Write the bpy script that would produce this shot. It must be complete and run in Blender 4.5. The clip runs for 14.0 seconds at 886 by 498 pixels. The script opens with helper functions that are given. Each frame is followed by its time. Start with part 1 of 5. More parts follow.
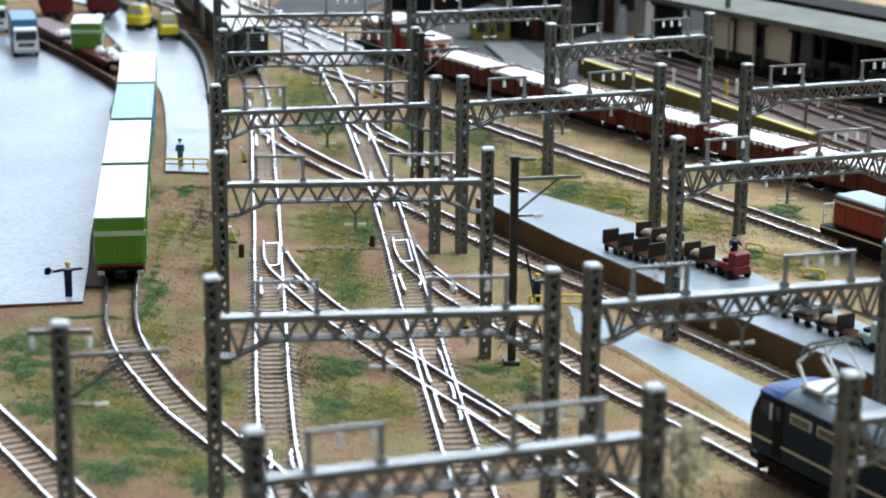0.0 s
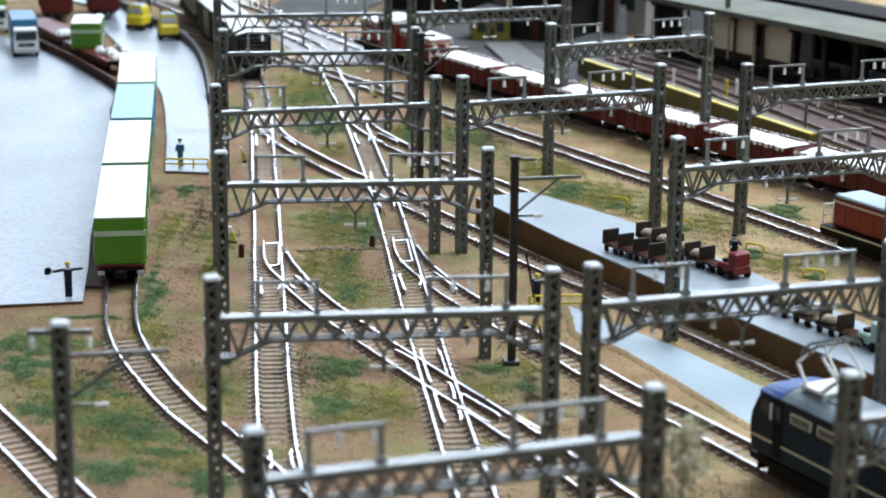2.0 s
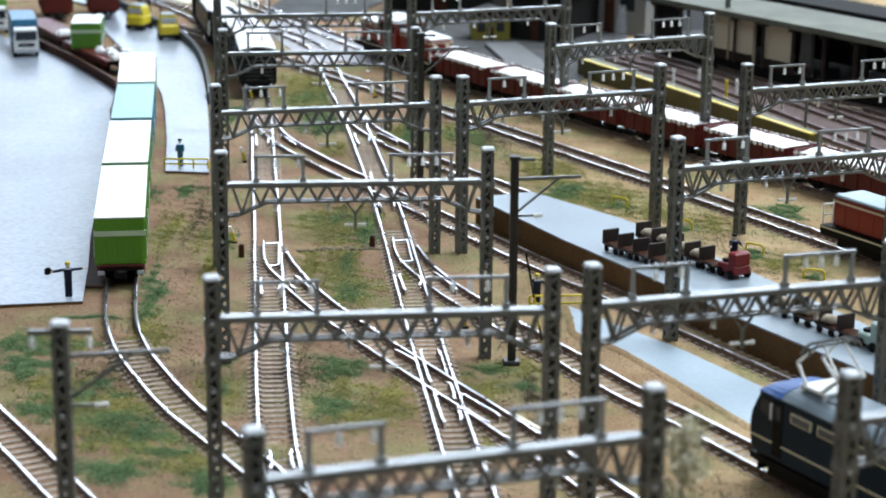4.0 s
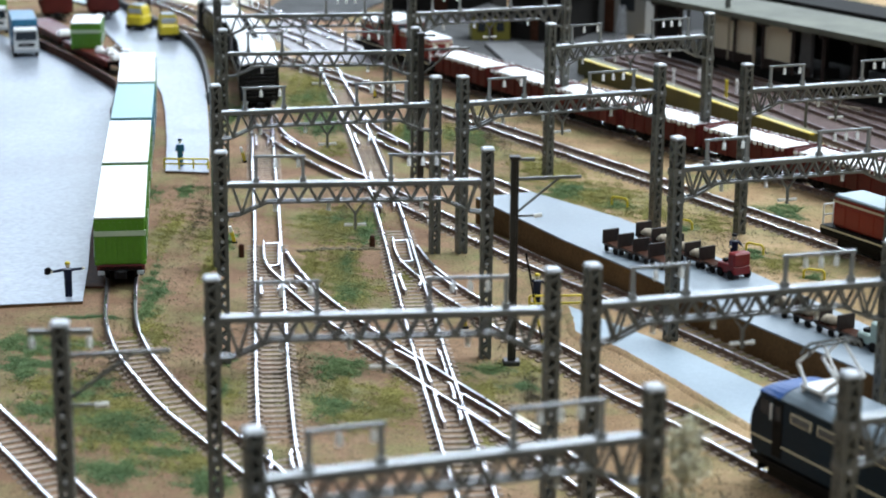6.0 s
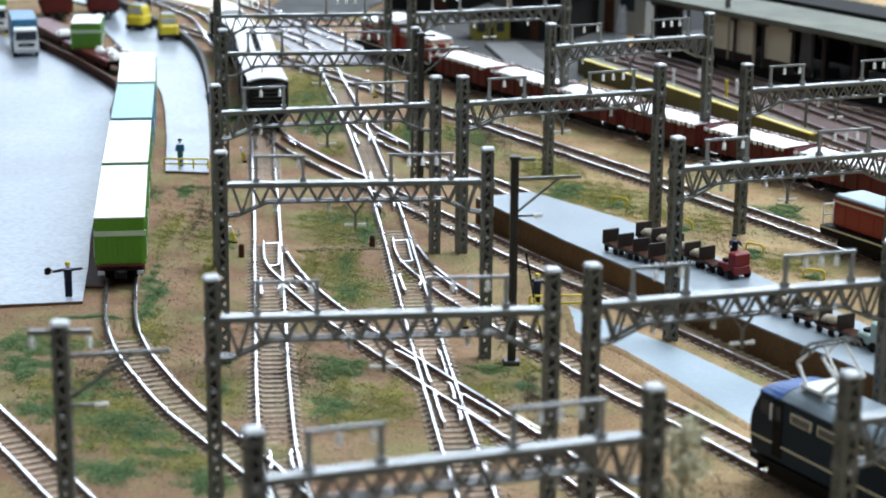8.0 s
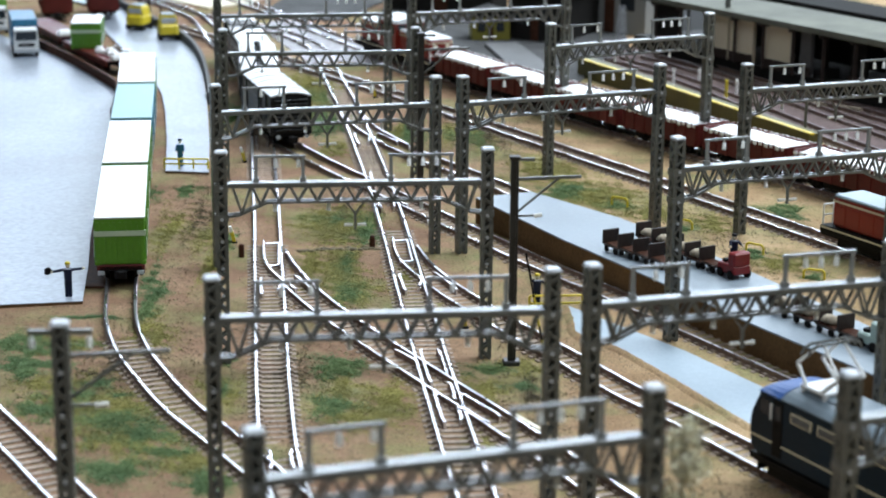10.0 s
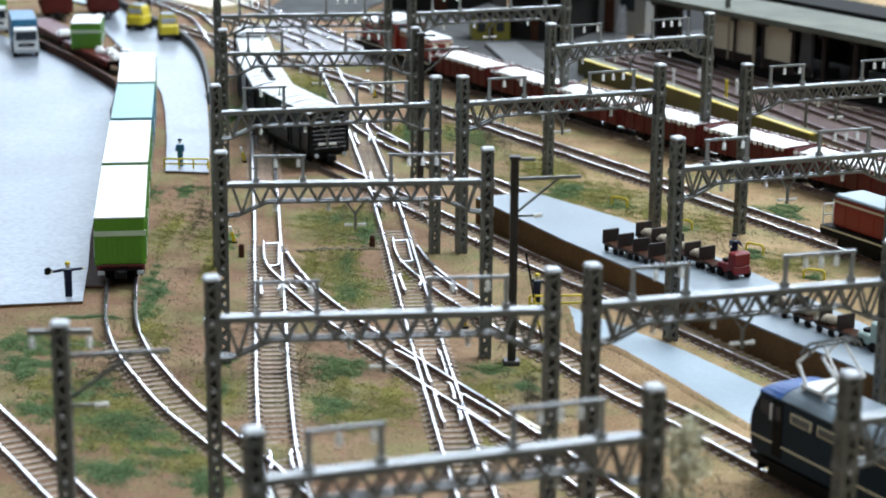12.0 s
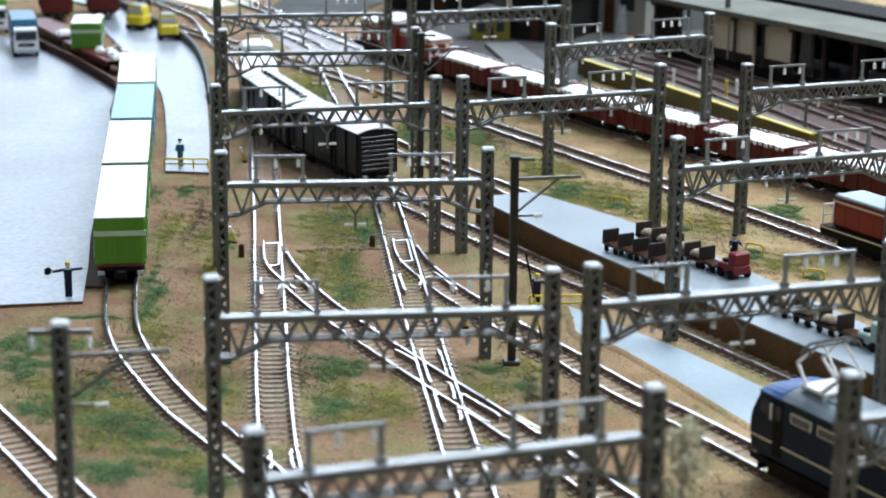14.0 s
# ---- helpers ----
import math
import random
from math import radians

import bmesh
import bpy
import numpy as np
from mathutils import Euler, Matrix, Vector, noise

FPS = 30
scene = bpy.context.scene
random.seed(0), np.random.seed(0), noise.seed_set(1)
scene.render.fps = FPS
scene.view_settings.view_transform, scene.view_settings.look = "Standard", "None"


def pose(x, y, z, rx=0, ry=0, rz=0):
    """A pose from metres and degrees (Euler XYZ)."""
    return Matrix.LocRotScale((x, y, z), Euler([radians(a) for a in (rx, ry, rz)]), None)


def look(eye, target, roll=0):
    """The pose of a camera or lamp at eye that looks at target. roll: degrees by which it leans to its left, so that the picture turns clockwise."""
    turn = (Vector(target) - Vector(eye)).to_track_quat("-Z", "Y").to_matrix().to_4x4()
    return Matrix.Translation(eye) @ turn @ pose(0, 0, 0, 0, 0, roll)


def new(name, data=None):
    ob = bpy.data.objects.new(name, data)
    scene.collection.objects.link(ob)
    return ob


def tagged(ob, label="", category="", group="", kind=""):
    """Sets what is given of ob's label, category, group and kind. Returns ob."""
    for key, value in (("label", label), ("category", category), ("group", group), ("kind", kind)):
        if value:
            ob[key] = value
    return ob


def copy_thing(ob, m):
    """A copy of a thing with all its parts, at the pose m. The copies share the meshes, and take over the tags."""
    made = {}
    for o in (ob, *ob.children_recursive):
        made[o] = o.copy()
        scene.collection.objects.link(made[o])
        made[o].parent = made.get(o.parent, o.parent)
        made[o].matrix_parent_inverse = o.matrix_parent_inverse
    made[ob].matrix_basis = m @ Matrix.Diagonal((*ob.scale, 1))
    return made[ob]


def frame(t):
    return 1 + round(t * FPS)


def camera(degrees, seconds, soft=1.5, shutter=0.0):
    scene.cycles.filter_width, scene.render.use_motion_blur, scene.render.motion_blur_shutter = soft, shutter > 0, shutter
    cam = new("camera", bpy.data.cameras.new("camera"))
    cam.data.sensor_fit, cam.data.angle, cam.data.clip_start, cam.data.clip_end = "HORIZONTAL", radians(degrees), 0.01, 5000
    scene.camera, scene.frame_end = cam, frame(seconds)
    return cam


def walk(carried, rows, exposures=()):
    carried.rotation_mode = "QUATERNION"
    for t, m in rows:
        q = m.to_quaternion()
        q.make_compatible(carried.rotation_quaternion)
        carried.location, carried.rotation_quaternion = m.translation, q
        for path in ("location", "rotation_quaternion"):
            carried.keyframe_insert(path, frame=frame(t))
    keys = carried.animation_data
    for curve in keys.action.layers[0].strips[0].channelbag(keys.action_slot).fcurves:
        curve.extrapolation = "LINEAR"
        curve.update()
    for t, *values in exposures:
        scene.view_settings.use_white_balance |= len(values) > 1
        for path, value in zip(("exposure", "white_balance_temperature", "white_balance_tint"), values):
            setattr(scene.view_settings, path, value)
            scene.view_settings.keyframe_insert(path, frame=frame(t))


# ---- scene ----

# A table-top model railway yard (9 mm gauge). Sizes below are in millimetres; S turns them into metres.
S = 0.001

# ---------------------------------------------------------------- camera
cam = camera(25.25, 14.0, soft=1.9)
EYE = (0.0, 0.0, 0.18217)
AIM = (0.0, math.cos(0.263148), 0.18217 - math.sin(0.263148))
walk(cam, [(0.0, look(EYE, AIM, 0.483)), (14.0, look(EYE, AIM, 0.483))])
cam.data.dof.use_dof = True
cam.data.dof.focus_distance = 0.66
cam.data.dof.aperture_fstop = 30.0

# ---------------------------------------------------------------- light
world = bpy.data.worlds.new("hall_air")
scene.world = world
world.use_nodes = True
world.node_tree.nodes["Background"].inputs[0].default_value = (0.8, 0.9, 1.0, 1)
world.node_tree.nodes["Background"].inputs[1].default_value = 0.01
scene.view_settings.exposure = 0.07


def tube_row(y, watts, z=2.05, x=0.0, length=5.0, tint=(0.84, 0.945, 1.05)):
    """A row of fluorescent tubes under the hall's ceiling."""
    data = bpy.data.lights.new("tube_row", "AREA")
    data.shape, data.size, data.size_y = "RECTANGLE", length, 0.35
    data.energy, data.color = watts * 1.07, tint
    ob = new("tube_row", data)
    ob.matrix_world = pose(x, y, z)
    return ob


tube_row(-0.8, 37)
tube_row(1.1, 94, 2.05, 1.5, 2.8)
tube_row(3.0, 112, 2.05, 1.5, 3.2)
tube_row(5.2, 118, tint=(0.79, 0.945, 1.12))
tube_row(7.3, 130, tint=(0.79, 0.945, 1.12))
tube_row(9.8, 170, tint=(0.79, 0.945, 1.12))
tube_row(13.0, 220, tint=(0.79, 0.945, 1.12))


# ---------------------------------------------------------------- materials
def material(name, color, rough=0.6, metal=0.0, vary=0.15, scale=120.0, bump=0.1, fine=900.0, second=None, coat=0.0, island=0.0):
    """Base colour varied by coarse stains and fine grain, with a fine relief."""
    m = bpy.data.materials.new(name)
    m.use_nodes = True
    t = m.node_tree
    b = t.nodes["Principled BSDF"]
    tc = t.nodes.new("ShaderNodeTexCoord")
    n1 = t.nodes.new("ShaderNodeTexNoise")
    n1.inputs["Scale"].default_value, n1.inputs["Detail"].default_value = scale, 5
    n2 = t.nodes.new("ShaderNodeTexNoise")
    n2.inputs["Scale"].default_value, n2.inputs["Detail"].default_value = fine, 3
    for n in (n1, n2):
        t.links.new(tc.outputs["Object"], n.inputs["Vector"])
    r = t.nodes.new("ShaderNodeValToRGB")
    r.color_ramp.elements[0].position, r.color_ramp.elements[1].position = 0.3, 0.7
    lo = second or tuple(c * (1 - vary) for c in color)
    hi = color if second else tuple(min(1, c * (1 + vary)) for c in color)
    r.color_ramp.elements[0].color, r.color_ramp.elements[1].color = (*lo, 1), (*hi, 1)
    t.links.new(n1.outputs["Fac"], r.inputs["Fac"])
    mx = t.nodes.new("ShaderNodeMix")
    mx.data_type, mx.blend_type = "RGBA", "OVERLAY"
    mx.inputs[0].default_value = min(1.0, vary * 1.6)
    t.links.new(r.outputs["Color"], mx.inputs[6])
    t.links.new(n2.outputs["Fac"], mx.inputs[7])
    last = mx.outputs[2]
    if island:
        geo = t.nodes.new("ShaderNodeNewGeometry")
        info = t.nodes.new("ShaderNodeObjectInfo")
        add = t.nodes.new("ShaderNodeMath")
        add.operation = "ADD"
        t.links.new(geo.outputs["Random Per Island"], add.inputs[0])
        t.links.new(info.outputs["Random"], add.inputs[1])
        mr = t.nodes.new("ShaderNodeMapRange")
        mr.inputs["From Max"].default_value = 2.0
        mr.inputs["To Min"].default_value, mr.inputs["To Max"].default_value = 1 - island, 1 + island
        t.links.new(add.outputs[0], mr.inputs["Value"])
        hsv = t.nodes.new("ShaderNodeHueSaturation")
        t.links.new(last, hsv.inputs["Color"])
        t.links.new(mr.outputs[0], hsv.inputs["Value"])
        last = hsv.outputs[0]
    t.links.new(last, b.inputs["Base Color"])
    b.inputs["Metallic"].default_value = metal
    rr = t.nodes.new("ShaderNodeMapRange")
    rr.inputs["To Min"].default_value, rr.inputs["To Max"].default_value = max(0.05, rough - 0.08), min(1, rough + 0.08)
    t.links.new(n1.outputs["Fac"], rr.inputs["Value"])
    t.links.new(rr.outputs[0], b.inputs["Roughness"])
    b.inputs["Coat Weight"].default_value = coat
    if bump:
        bp = t.nodes.new("ShaderNodeBump")
        bp.inputs["Strength"].default_value, bp.inputs["Distance"].default_value = bump, 0.0004
        t.links.new(n2.outputs["Fac"], bp.inputs["Height"])
        t.links.new(bp.outputs[0], b.inputs["Normal"])
    return m


def earth_material():
    """Scattered sand and soil glued on the baseboard: two browns, dark crumbs and dry olive flock."""
    m = bpy.data.materials.new("scattered_earth")
    m.use_nodes = True
    t = m.node_tree
    b = t.nodes["Principled BSDF"]
    tc = t.nodes.new("ShaderNodeTexCoord")

    def noise_of(scale, detail, rough=0.6):
        n = t.nodes.new("ShaderNodeTexNoise")
        n.inputs["Scale"].default_value, n.inputs["Detail"].default_value, n.inputs["Roughness"].default_value = scale, detail, rough
        t.links.new(tc.outputs["Object"], n.inputs["Vector"])
        return n.outputs["Fac"]

    def ramp(fac, stops):
        r = t.nodes.new("ShaderNodeValToRGB")
        while len(r.color_ramp.elements) < len(stops):
            r.color_ramp.elements.new(0.5)
        for e, (pos, c) in zip(r.color_ramp.elements, stops):
            e.position, e.color = pos, (*c, 1)
        t.links.new(fac, r.inputs["Fac"])
        return r.outputs["Color"]

    def blend(kind, fac, a, c):
        x = t.nodes.new("ShaderNodeMix")
        x.data_type, x.blend_type = "RGBA", kind
        if isinstance(fac, float):
            x.inputs[0].default_value = fac
        else:
            t.links.new(fac, x.inputs[0])
        t.links.new(a, x.inputs[6])
        t.links.new(c, x.inputs[7])
        return x.outputs[2]

    brown = ramp(noise_of(28, 9, 0.7), [(0.28, (0.150, 0.083, 0.050)), (0.5, (0.234, 0.140, 0.087)), (0.7, (0.34, 0.226, 0.143))])
    olive = ramp(noise_of(60, 5), [(0.3, (0.14, 0.145, 0.06)), (0.7, (0.26, 0.24, 0.105))])
    mask = t.nodes.new("ShaderNodeMapRange")
    mask.inputs["From Min"].default_value, mask.inputs["From Max"].default_value = 0.46, 0.66
    t.links.new(noise_of(26, 7, 0.7), mask.inputs["Value"])
    sandy = ramp(noise_of(30, 7, 0.65), [(0.3, (0.26, 0.165, 0.085)), (0.5, (0.36, 0.242, 0.132)), (0.7, (0.47, 0.342, 0.196))])
    sep = t.nodes.new("ShaderNodeSeparateXYZ")
    t.links.new(tc.outputs["Object"], sep.inputs[0])
    east = t.nodes.new("ShaderNodeMapRange")
    east.inputs["From Min"].default_value, east.inputs["From Max"].default_value = -0.01, 0.08
    t.links.new(sep.outputs[0], east.inputs["Value"])
    brown = blend("MIX", east.outputs[0], brown, sandy)
    base = blend("MIX", mask.outputs[0], brown, olive)
    grain = ramp(noise_of(1500, 2), [(0.3, (0.25, 0.25, 0.25)), (0.5, (0.5, 0.5, 0.5)), (0.72, (0.72, 0.7, 0.68))])
    base = blend("OVERLAY", 0.75, base, grain)
    t.links.new(base, b.inputs["Base Color"])
    b.inputs["Roughness"].default_value = 0.95
    b.inputs["Specular IOR Level"].default_value = 0.15
    bp = t.nodes.new("ShaderNodeBump")
    bp.inputs["Strength"].default_value, bp.inputs["Distance"].default_value = 0.7, 0.0006
    t.links.new(noise_of(1100, 4), bp.inputs["Height"])
    t.links.new(bp.outputs[0], b.inputs["Normal"])
    return m


M_EARTH = earth_material()
M_RAIL = material("nickel_silver_rail", (0.78, 0.77, 0.80), 0.28, 1.0, 0.06, 60, 0.03)
M_RAILSIDE = material("rusty_rail_side", (0.20, 0.135, 0.11), 0.6, 0.3, 0.3, 300, 0.2)
M_SLEEPER = material("brown_plastic_sleeper", (0.25, 0.19, 0.145), 0.75, 0, 0.25, 400, 0.3, island=0.35)
M_MAST = material("grey_green_plastic_mast", (0.11, 0.112, 0.098), 0.38, 0, 0.2, 150, 0.1)
# Paler than the truss: the overhead light's sheen is put into the colour.
M_CHORD = material("grey_with_painted_sheen", (0.24, 0.25, 0.25), 0.25, 0, 0.12, 150, 0.1)
# Darkened grey: shade below the top chord is put into the colour.
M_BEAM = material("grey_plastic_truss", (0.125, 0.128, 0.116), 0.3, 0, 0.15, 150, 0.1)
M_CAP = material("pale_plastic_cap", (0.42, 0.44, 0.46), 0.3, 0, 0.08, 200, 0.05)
M_WHITE = material("white_plastic", (0.82, 0.82, 0.80), 0.35, 0, 0.05, 200, 0.03)
M_PORCELAIN = material("white_insulator", (0.85, 0.85, 0.80), 0.2, 0, 0.04, 300, 0.0)
M_BLACKPOLE = material("black_plastic_pole", (0.025, 0.024, 0.022), 0.4, 0, 0.2, 200, 0.1)
# Wide tone clouds painted in for the slab's blotchy reflections.
M_CONCRETE = material("painted_concrete_card", (0.228, 0.258, 0.302), 0.36, 0, 0.30, 9, 0.02, 500)
M_PLATTOP = material("grey_painted_platform", (0.195, 0.235, 0.268), 0.45, 0, 0.08, 20, 0.08, 600)
M_PLATSIDE = material("brown_card_edge", (0.13, 0.075, 0.035), 0.7, 0, 0.25, 60, 0.25)
M_LOWPLAT = material("pale_blue_grey_card", (0.27, 0.335, 0.385), 0.55, 0, 0.08, 30, 0.05)
M_GREEN = material("lime_green_paint", (0.10, 0.27, 0.02), 0.4, 0, 0.1, 80, 0.05)
M_PALEROOF = material("white_container_roof", (0.80, 0.81, 0.80), 0.35, 0, 0.04, 60, 0.03)
M_TEALROOF = material("pale_aqua_roof", (0.225, 0.405, 0.44), 0.45, 0, 0.05, 60, 0.03)
M_TEAL = material("teal_container_paint", (0.03, 0.20, 0.28), 0.4, 0, 0.1, 60, 0.05)
M_STRIPE = material("grey_green_band", (0.45, 0.55, 0.38), 0.45, 0, 0.06, 100, 0.03)
M_BLACK = material("black_car_paint", (0.008, 0.009, 0.010), 0.33, 0, 0.3, 90, 0.08)
# Paler than the van black: light caught on the slats put into colour.
M_SLAT = material("black_slat_painted_glint", (0.022, 0.024, 0.026), 0.28, 0, 0.3, 90, 0.08)
M_DARK = material("dark_underframe", (0.008, 0.007, 0.007), 0.6, 0, 0.3, 90, 0.1)
M_ROOF = material("light_grey_car_roof", (0.62, 0.63, 0.64), 0.34, 0, 0.05, 60, 0.04)
M_RED = material("oxide_red_wagon", (0.098, 0.016, 0.013), 0.45, 0, 0.2, 90, 0.08)
M_LOCORED = material("orange_red_loco_paint", (0.23, 0.018, 0.011), 0.38, 0, 0.1, 60, 0.05)
M_CREAM = material("cream_line", (0.62, 0.56, 0.40), 0.4, 0, 0.06, 90, 0.03)
M_GREYBLUE = material("blue_grey_roof", (0.24, 0.30, 0.34), 0.38, 0, 0.06, 60, 0.04)
M_BLUE = material("loco_blue_paint", (0.006, 0.018, 0.031), 0.42, 0, 0.15, 60, 0.04)
M_SLATEROOF = material("slate_blue_loco_roof", (0.135, 0.172, 0.20), 0.45, 0, 0.15, 60, 0.06)
M_BLUEROOF = material("bright_blue_roof_edge", (0.004, 0.06, 0.24), 0.4, 0, 0.1, 60, 0.03)
M_GLASS = material("dark_window_glass", (0.02, 0.025, 0.03), 0.08, 0, 0.05, 100, 0.0)
M_YELLOW = material("yellow_paint", (0.62, 0.48, 0.02), 0.42, 0, 0.1, 120, 0.05)
M_OLIVE = material("olive_platform_wall", (0.075, 0.068, 0.014), 0.6, 0, 0.3, 60, 0.2)
M_NAVY = material("navy_figure_paint", (0.012, 0.017, 0.04), 0.5, 0, 0.2, 300, 0.05)
M_SKYBLUE = material("truck_blue", (0.012, 0.125, 0.23), 0.4, 0, 0.1, 60, 0.04)
M_SACK = material("jute_sack", (0.36, 0.30, 0.22), 0.85, 0, 0.3, 300, 0.4)
M_BROWN = material("brown_cart_wood", (0.060, 0.026, 0.016), 0.6, 0, 0.3, 200, 0.2)
M_DARKWOOD = material("dark_stained_wood", (0.022, 0.012, 0.009), 0.6, 0, 0.3, 200, 0.2)
M_PALEGREEN = material("pale_green_paint", (0.36, 0.46, 0.42), 0.4, 0, 0.1, 200, 0.05)
M_CARTRED = material("cart_red", (0.21, 0.006, 0.008), 0.45, 0, 0.1, 200, 0.05)
M_CANOPY = material("grey_canopy_roof", (0.122, 0.127, 0.10), 0.8, 0, 0.3, 45, 0.1)
# Near black, also carrying the painted shade inside the station.
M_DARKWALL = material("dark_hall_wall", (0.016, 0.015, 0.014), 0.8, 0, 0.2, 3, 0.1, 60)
M_HALLWALL = material("off_white_hall_wall", (0.22, 0.22, 0.21), 0.8, 0, 0.06, 2, 0.1, 60)
M_BEIGE = material("beige_station_wall", (0.70, 0.63, 0.48), 0.7, 0, 0.08, 20, 0.1)
M_DULLRAIL = material("tarnished_rail", (0.20, 0.17, 0.17), 0.45, 0.8, 0.2, 200, 0.1)
M_HUT = material("mustard_hut_wall", (0.22, 0.20, 0.03), 0.6, 0, 0.15, 80, 0.1)
M_DRYLEAF = material("dry_cream_leaf", (0.58, 0.55, 0.40), 0.8, 0, 0.2, 200, 0.0, island=0.35)
M_ASPHALT = material("worn_grey_asphalt", (0.075, 0.075, 0.075), 0.8, 0, 0.25, 60, 0.3, 900)
M_KERB = material("dark_grey_retaining_wall", (0.10, 0.10, 0.10), 0.7, 0, 0.2, 40, 0.2)
M_GRASS = material("green_flock", (0.15, 0.205, 0.085), 0.95, 0, 0.3, 60, 0.0, island=0.25, second=(0.095, 0.155, 0.075))
M_OLIVEFLOCK = material("olive_flock", (0.30, 0.27, 0.085), 0.95, 0, 0.3, 60, 0.0, island=0.25, second=(0.20, 0.185, 0.07))
M_PALEBED = material("pale_grey_bed", (0.27, 0.255, 0.265), 0.6, 0, 0.3, 200, 0.6, 1200)
M_DRYSOIL = material("dark_dry_soil", (0.10, 0.078, 0.04), 0.95, 0, 0.4, 300, 0.6, 900)
M_BALLAST = material("purple_brown_ballast", (0.115, 0.08, 0.075), 0.9, 0, 0.35, 500, 0.8, 1400)


for dull, level in ((M_BLUE, 0.15), (M_BLACK, 0.25), (M_DARK, 0.1), (M_DARKWALL, 0.1), (M_RED, 0.25), (M_PLATSIDE, 0.05), (M_BROWN, 0.05), (M_NAVY, 0.2), (M_GRASS, 0.1), (M_OLIVEFLOCK, 0.1), (M_ASPHALT, 0.06), (M_BALLAST, 0.2)):
    dull.node_tree.nodes["Principled BSDF"].inputs["Specular IOR Level"].default_value = level


# ---------------------------------------------------------------- mesh tools (millimetres)
def box(bm, x0, x1, y0, y1, z0, z1, bevel=0.0, mi=0):
    r = bmesh.ops.create_cube(bm, size=1.0, matrix=Matrix.Translation(((x0 + x1) / 2, (y0 + y1) / 2, (z0 + z1) / 2)) @ Matrix.Diagonal((x1 - x0, y1 - y0, z1 - z0, 1)))
    faces = {f for v in r["verts"] for f in v.link_faces}
    if bevel:
        edges = {e for v in r["verts"] for e in v.link_edges}
        out = bmesh.ops.bevel(bm, geom=list(edges), offset=bevel, segments=1, affect="EDGES")
        faces = {f for v in out["verts"] for f in v.link_faces}
    for f in faces:
        f.material_index = mi
    return bm


def bar(bm, a, b, w, h=None, mi=0):
    """A square bar from a to b."""
    a, b = Vector(a), Vector(b)
    d = b - a
    m = Matrix.Translation((a + b) / 2) @ d.to_track_quat("Y", "Z").to_matrix().to_4x4() @ Matrix.Diagonal((w, d.length, h or w, 1))
    r = bmesh.ops.create_cube(bm, size=1.0, matrix=m)
    for f in {f for v in r["verts"] for f in v.link_faces}:
        f.material_index = mi
    return bm


def rod(bm, a, b, r1, r2=None, seg=10, mi=0):
    a, b = Vector(a), Vector(b)
    d = b - a
    m = Matrix.Translation((a + b) / 2) @ d.to_track_quat("Z", "Y").to_matrix().to_4x4()
    r = bmesh.ops.create_cone(bm, cap_ends=True, segments=seg, radius1=r1, radius2=r1 if r2 is None else r2, depth=d.length, matrix=m)
    for f in {f for v in r["verts"] for f in v.link_faces}:
        f.material_index = mi
    return bm


def blob(bm, c, rx, ry, rz, mi=0, seg=10):
    r = bmesh.ops.create_uvsphere(bm, u_segments=seg, v_segments=max(5, seg // 2 + 1), radius=1, matrix=Matrix.Translation(c) @ Matrix.Diagonal((rx, ry, rz, 1)))
    for f in {f for v in r["verts"] for f in v.link_faces}:
        f.material_index = mi
        f.smooth = True
    return bm


def prism(bm, outline, y0, y1, mi=0):
    """An outline of (x, z) pushed along y."""
    a = [bm.verts.new((x, y0, z)) for x, z in outline]
    b = [bm.verts.new((x, y1, z)) for x, z in outline]
    n = len(a)
    fs = [bm.faces.new([a[i], a[(i + 1) % n], b[(i + 1) % n], b[i]]) for i in range(n)]
    fs += [bm.faces.new(a[::-1]), bm.faces.new(b)]
    for f in fs:
        f.material_index = mi
    bmesh.ops.recalc_face_normals(bm, faces=fs)
    return bm


def slab(bm, outline, z0, z1, mi=0):
    """An outline of (x, y) pushed up from z0 to z1."""
    a = [bm.verts.new((x, y, z0)) for x, y in outline]
    b = [bm.verts.new((x, y, z1)) for x, y in outline]
    n = len(a)
    fs = [bm.faces.new([a[i], a[(i + 1) % n], b[(i + 1) % n], b[i]]) for i in range(n)]
    fs += [bm.faces.new(a[::-1]), bm.faces.new(b)]
    for f in fs:
        f.material_index = mi
    bmesh.ops.recalc_face_normals(bm, faces=fs)
    return bm


def mesh_of(name, bm, mats):
    for v in bm.verts:
        v.co *= S
    me = bpy.data.meshes.new(name)
    bm.to_mesh(me)
    bm.free()
    for m in mats if isinstance(mats, (list, tuple)) else [mats]:
        me.materials.append(m)
    return me


def part(name, bm, mats, parent=None, label="", at=None):
    ob = new(name, mesh_of(name, bm, mats))
    if parent:
        ob.parent = parent
    if at is not None:
        ob.matrix_basis = at
    return tagged(ob, label)


def mm(x, y, z=0.0, rz=0.0, rx=0.0, ry=0.0):
    return pose(x * S, y * S, z * S, rx, ry, rz)


def thing(name, label, category, group="", at=None, kind=""):
    ob = new(name)
    ob.empty_display_size = 0.01
    if at is not None:
        ob.matrix_basis = at
    return tagged(ob, label, category, group, kind)


def B():
    return bmesh.new()


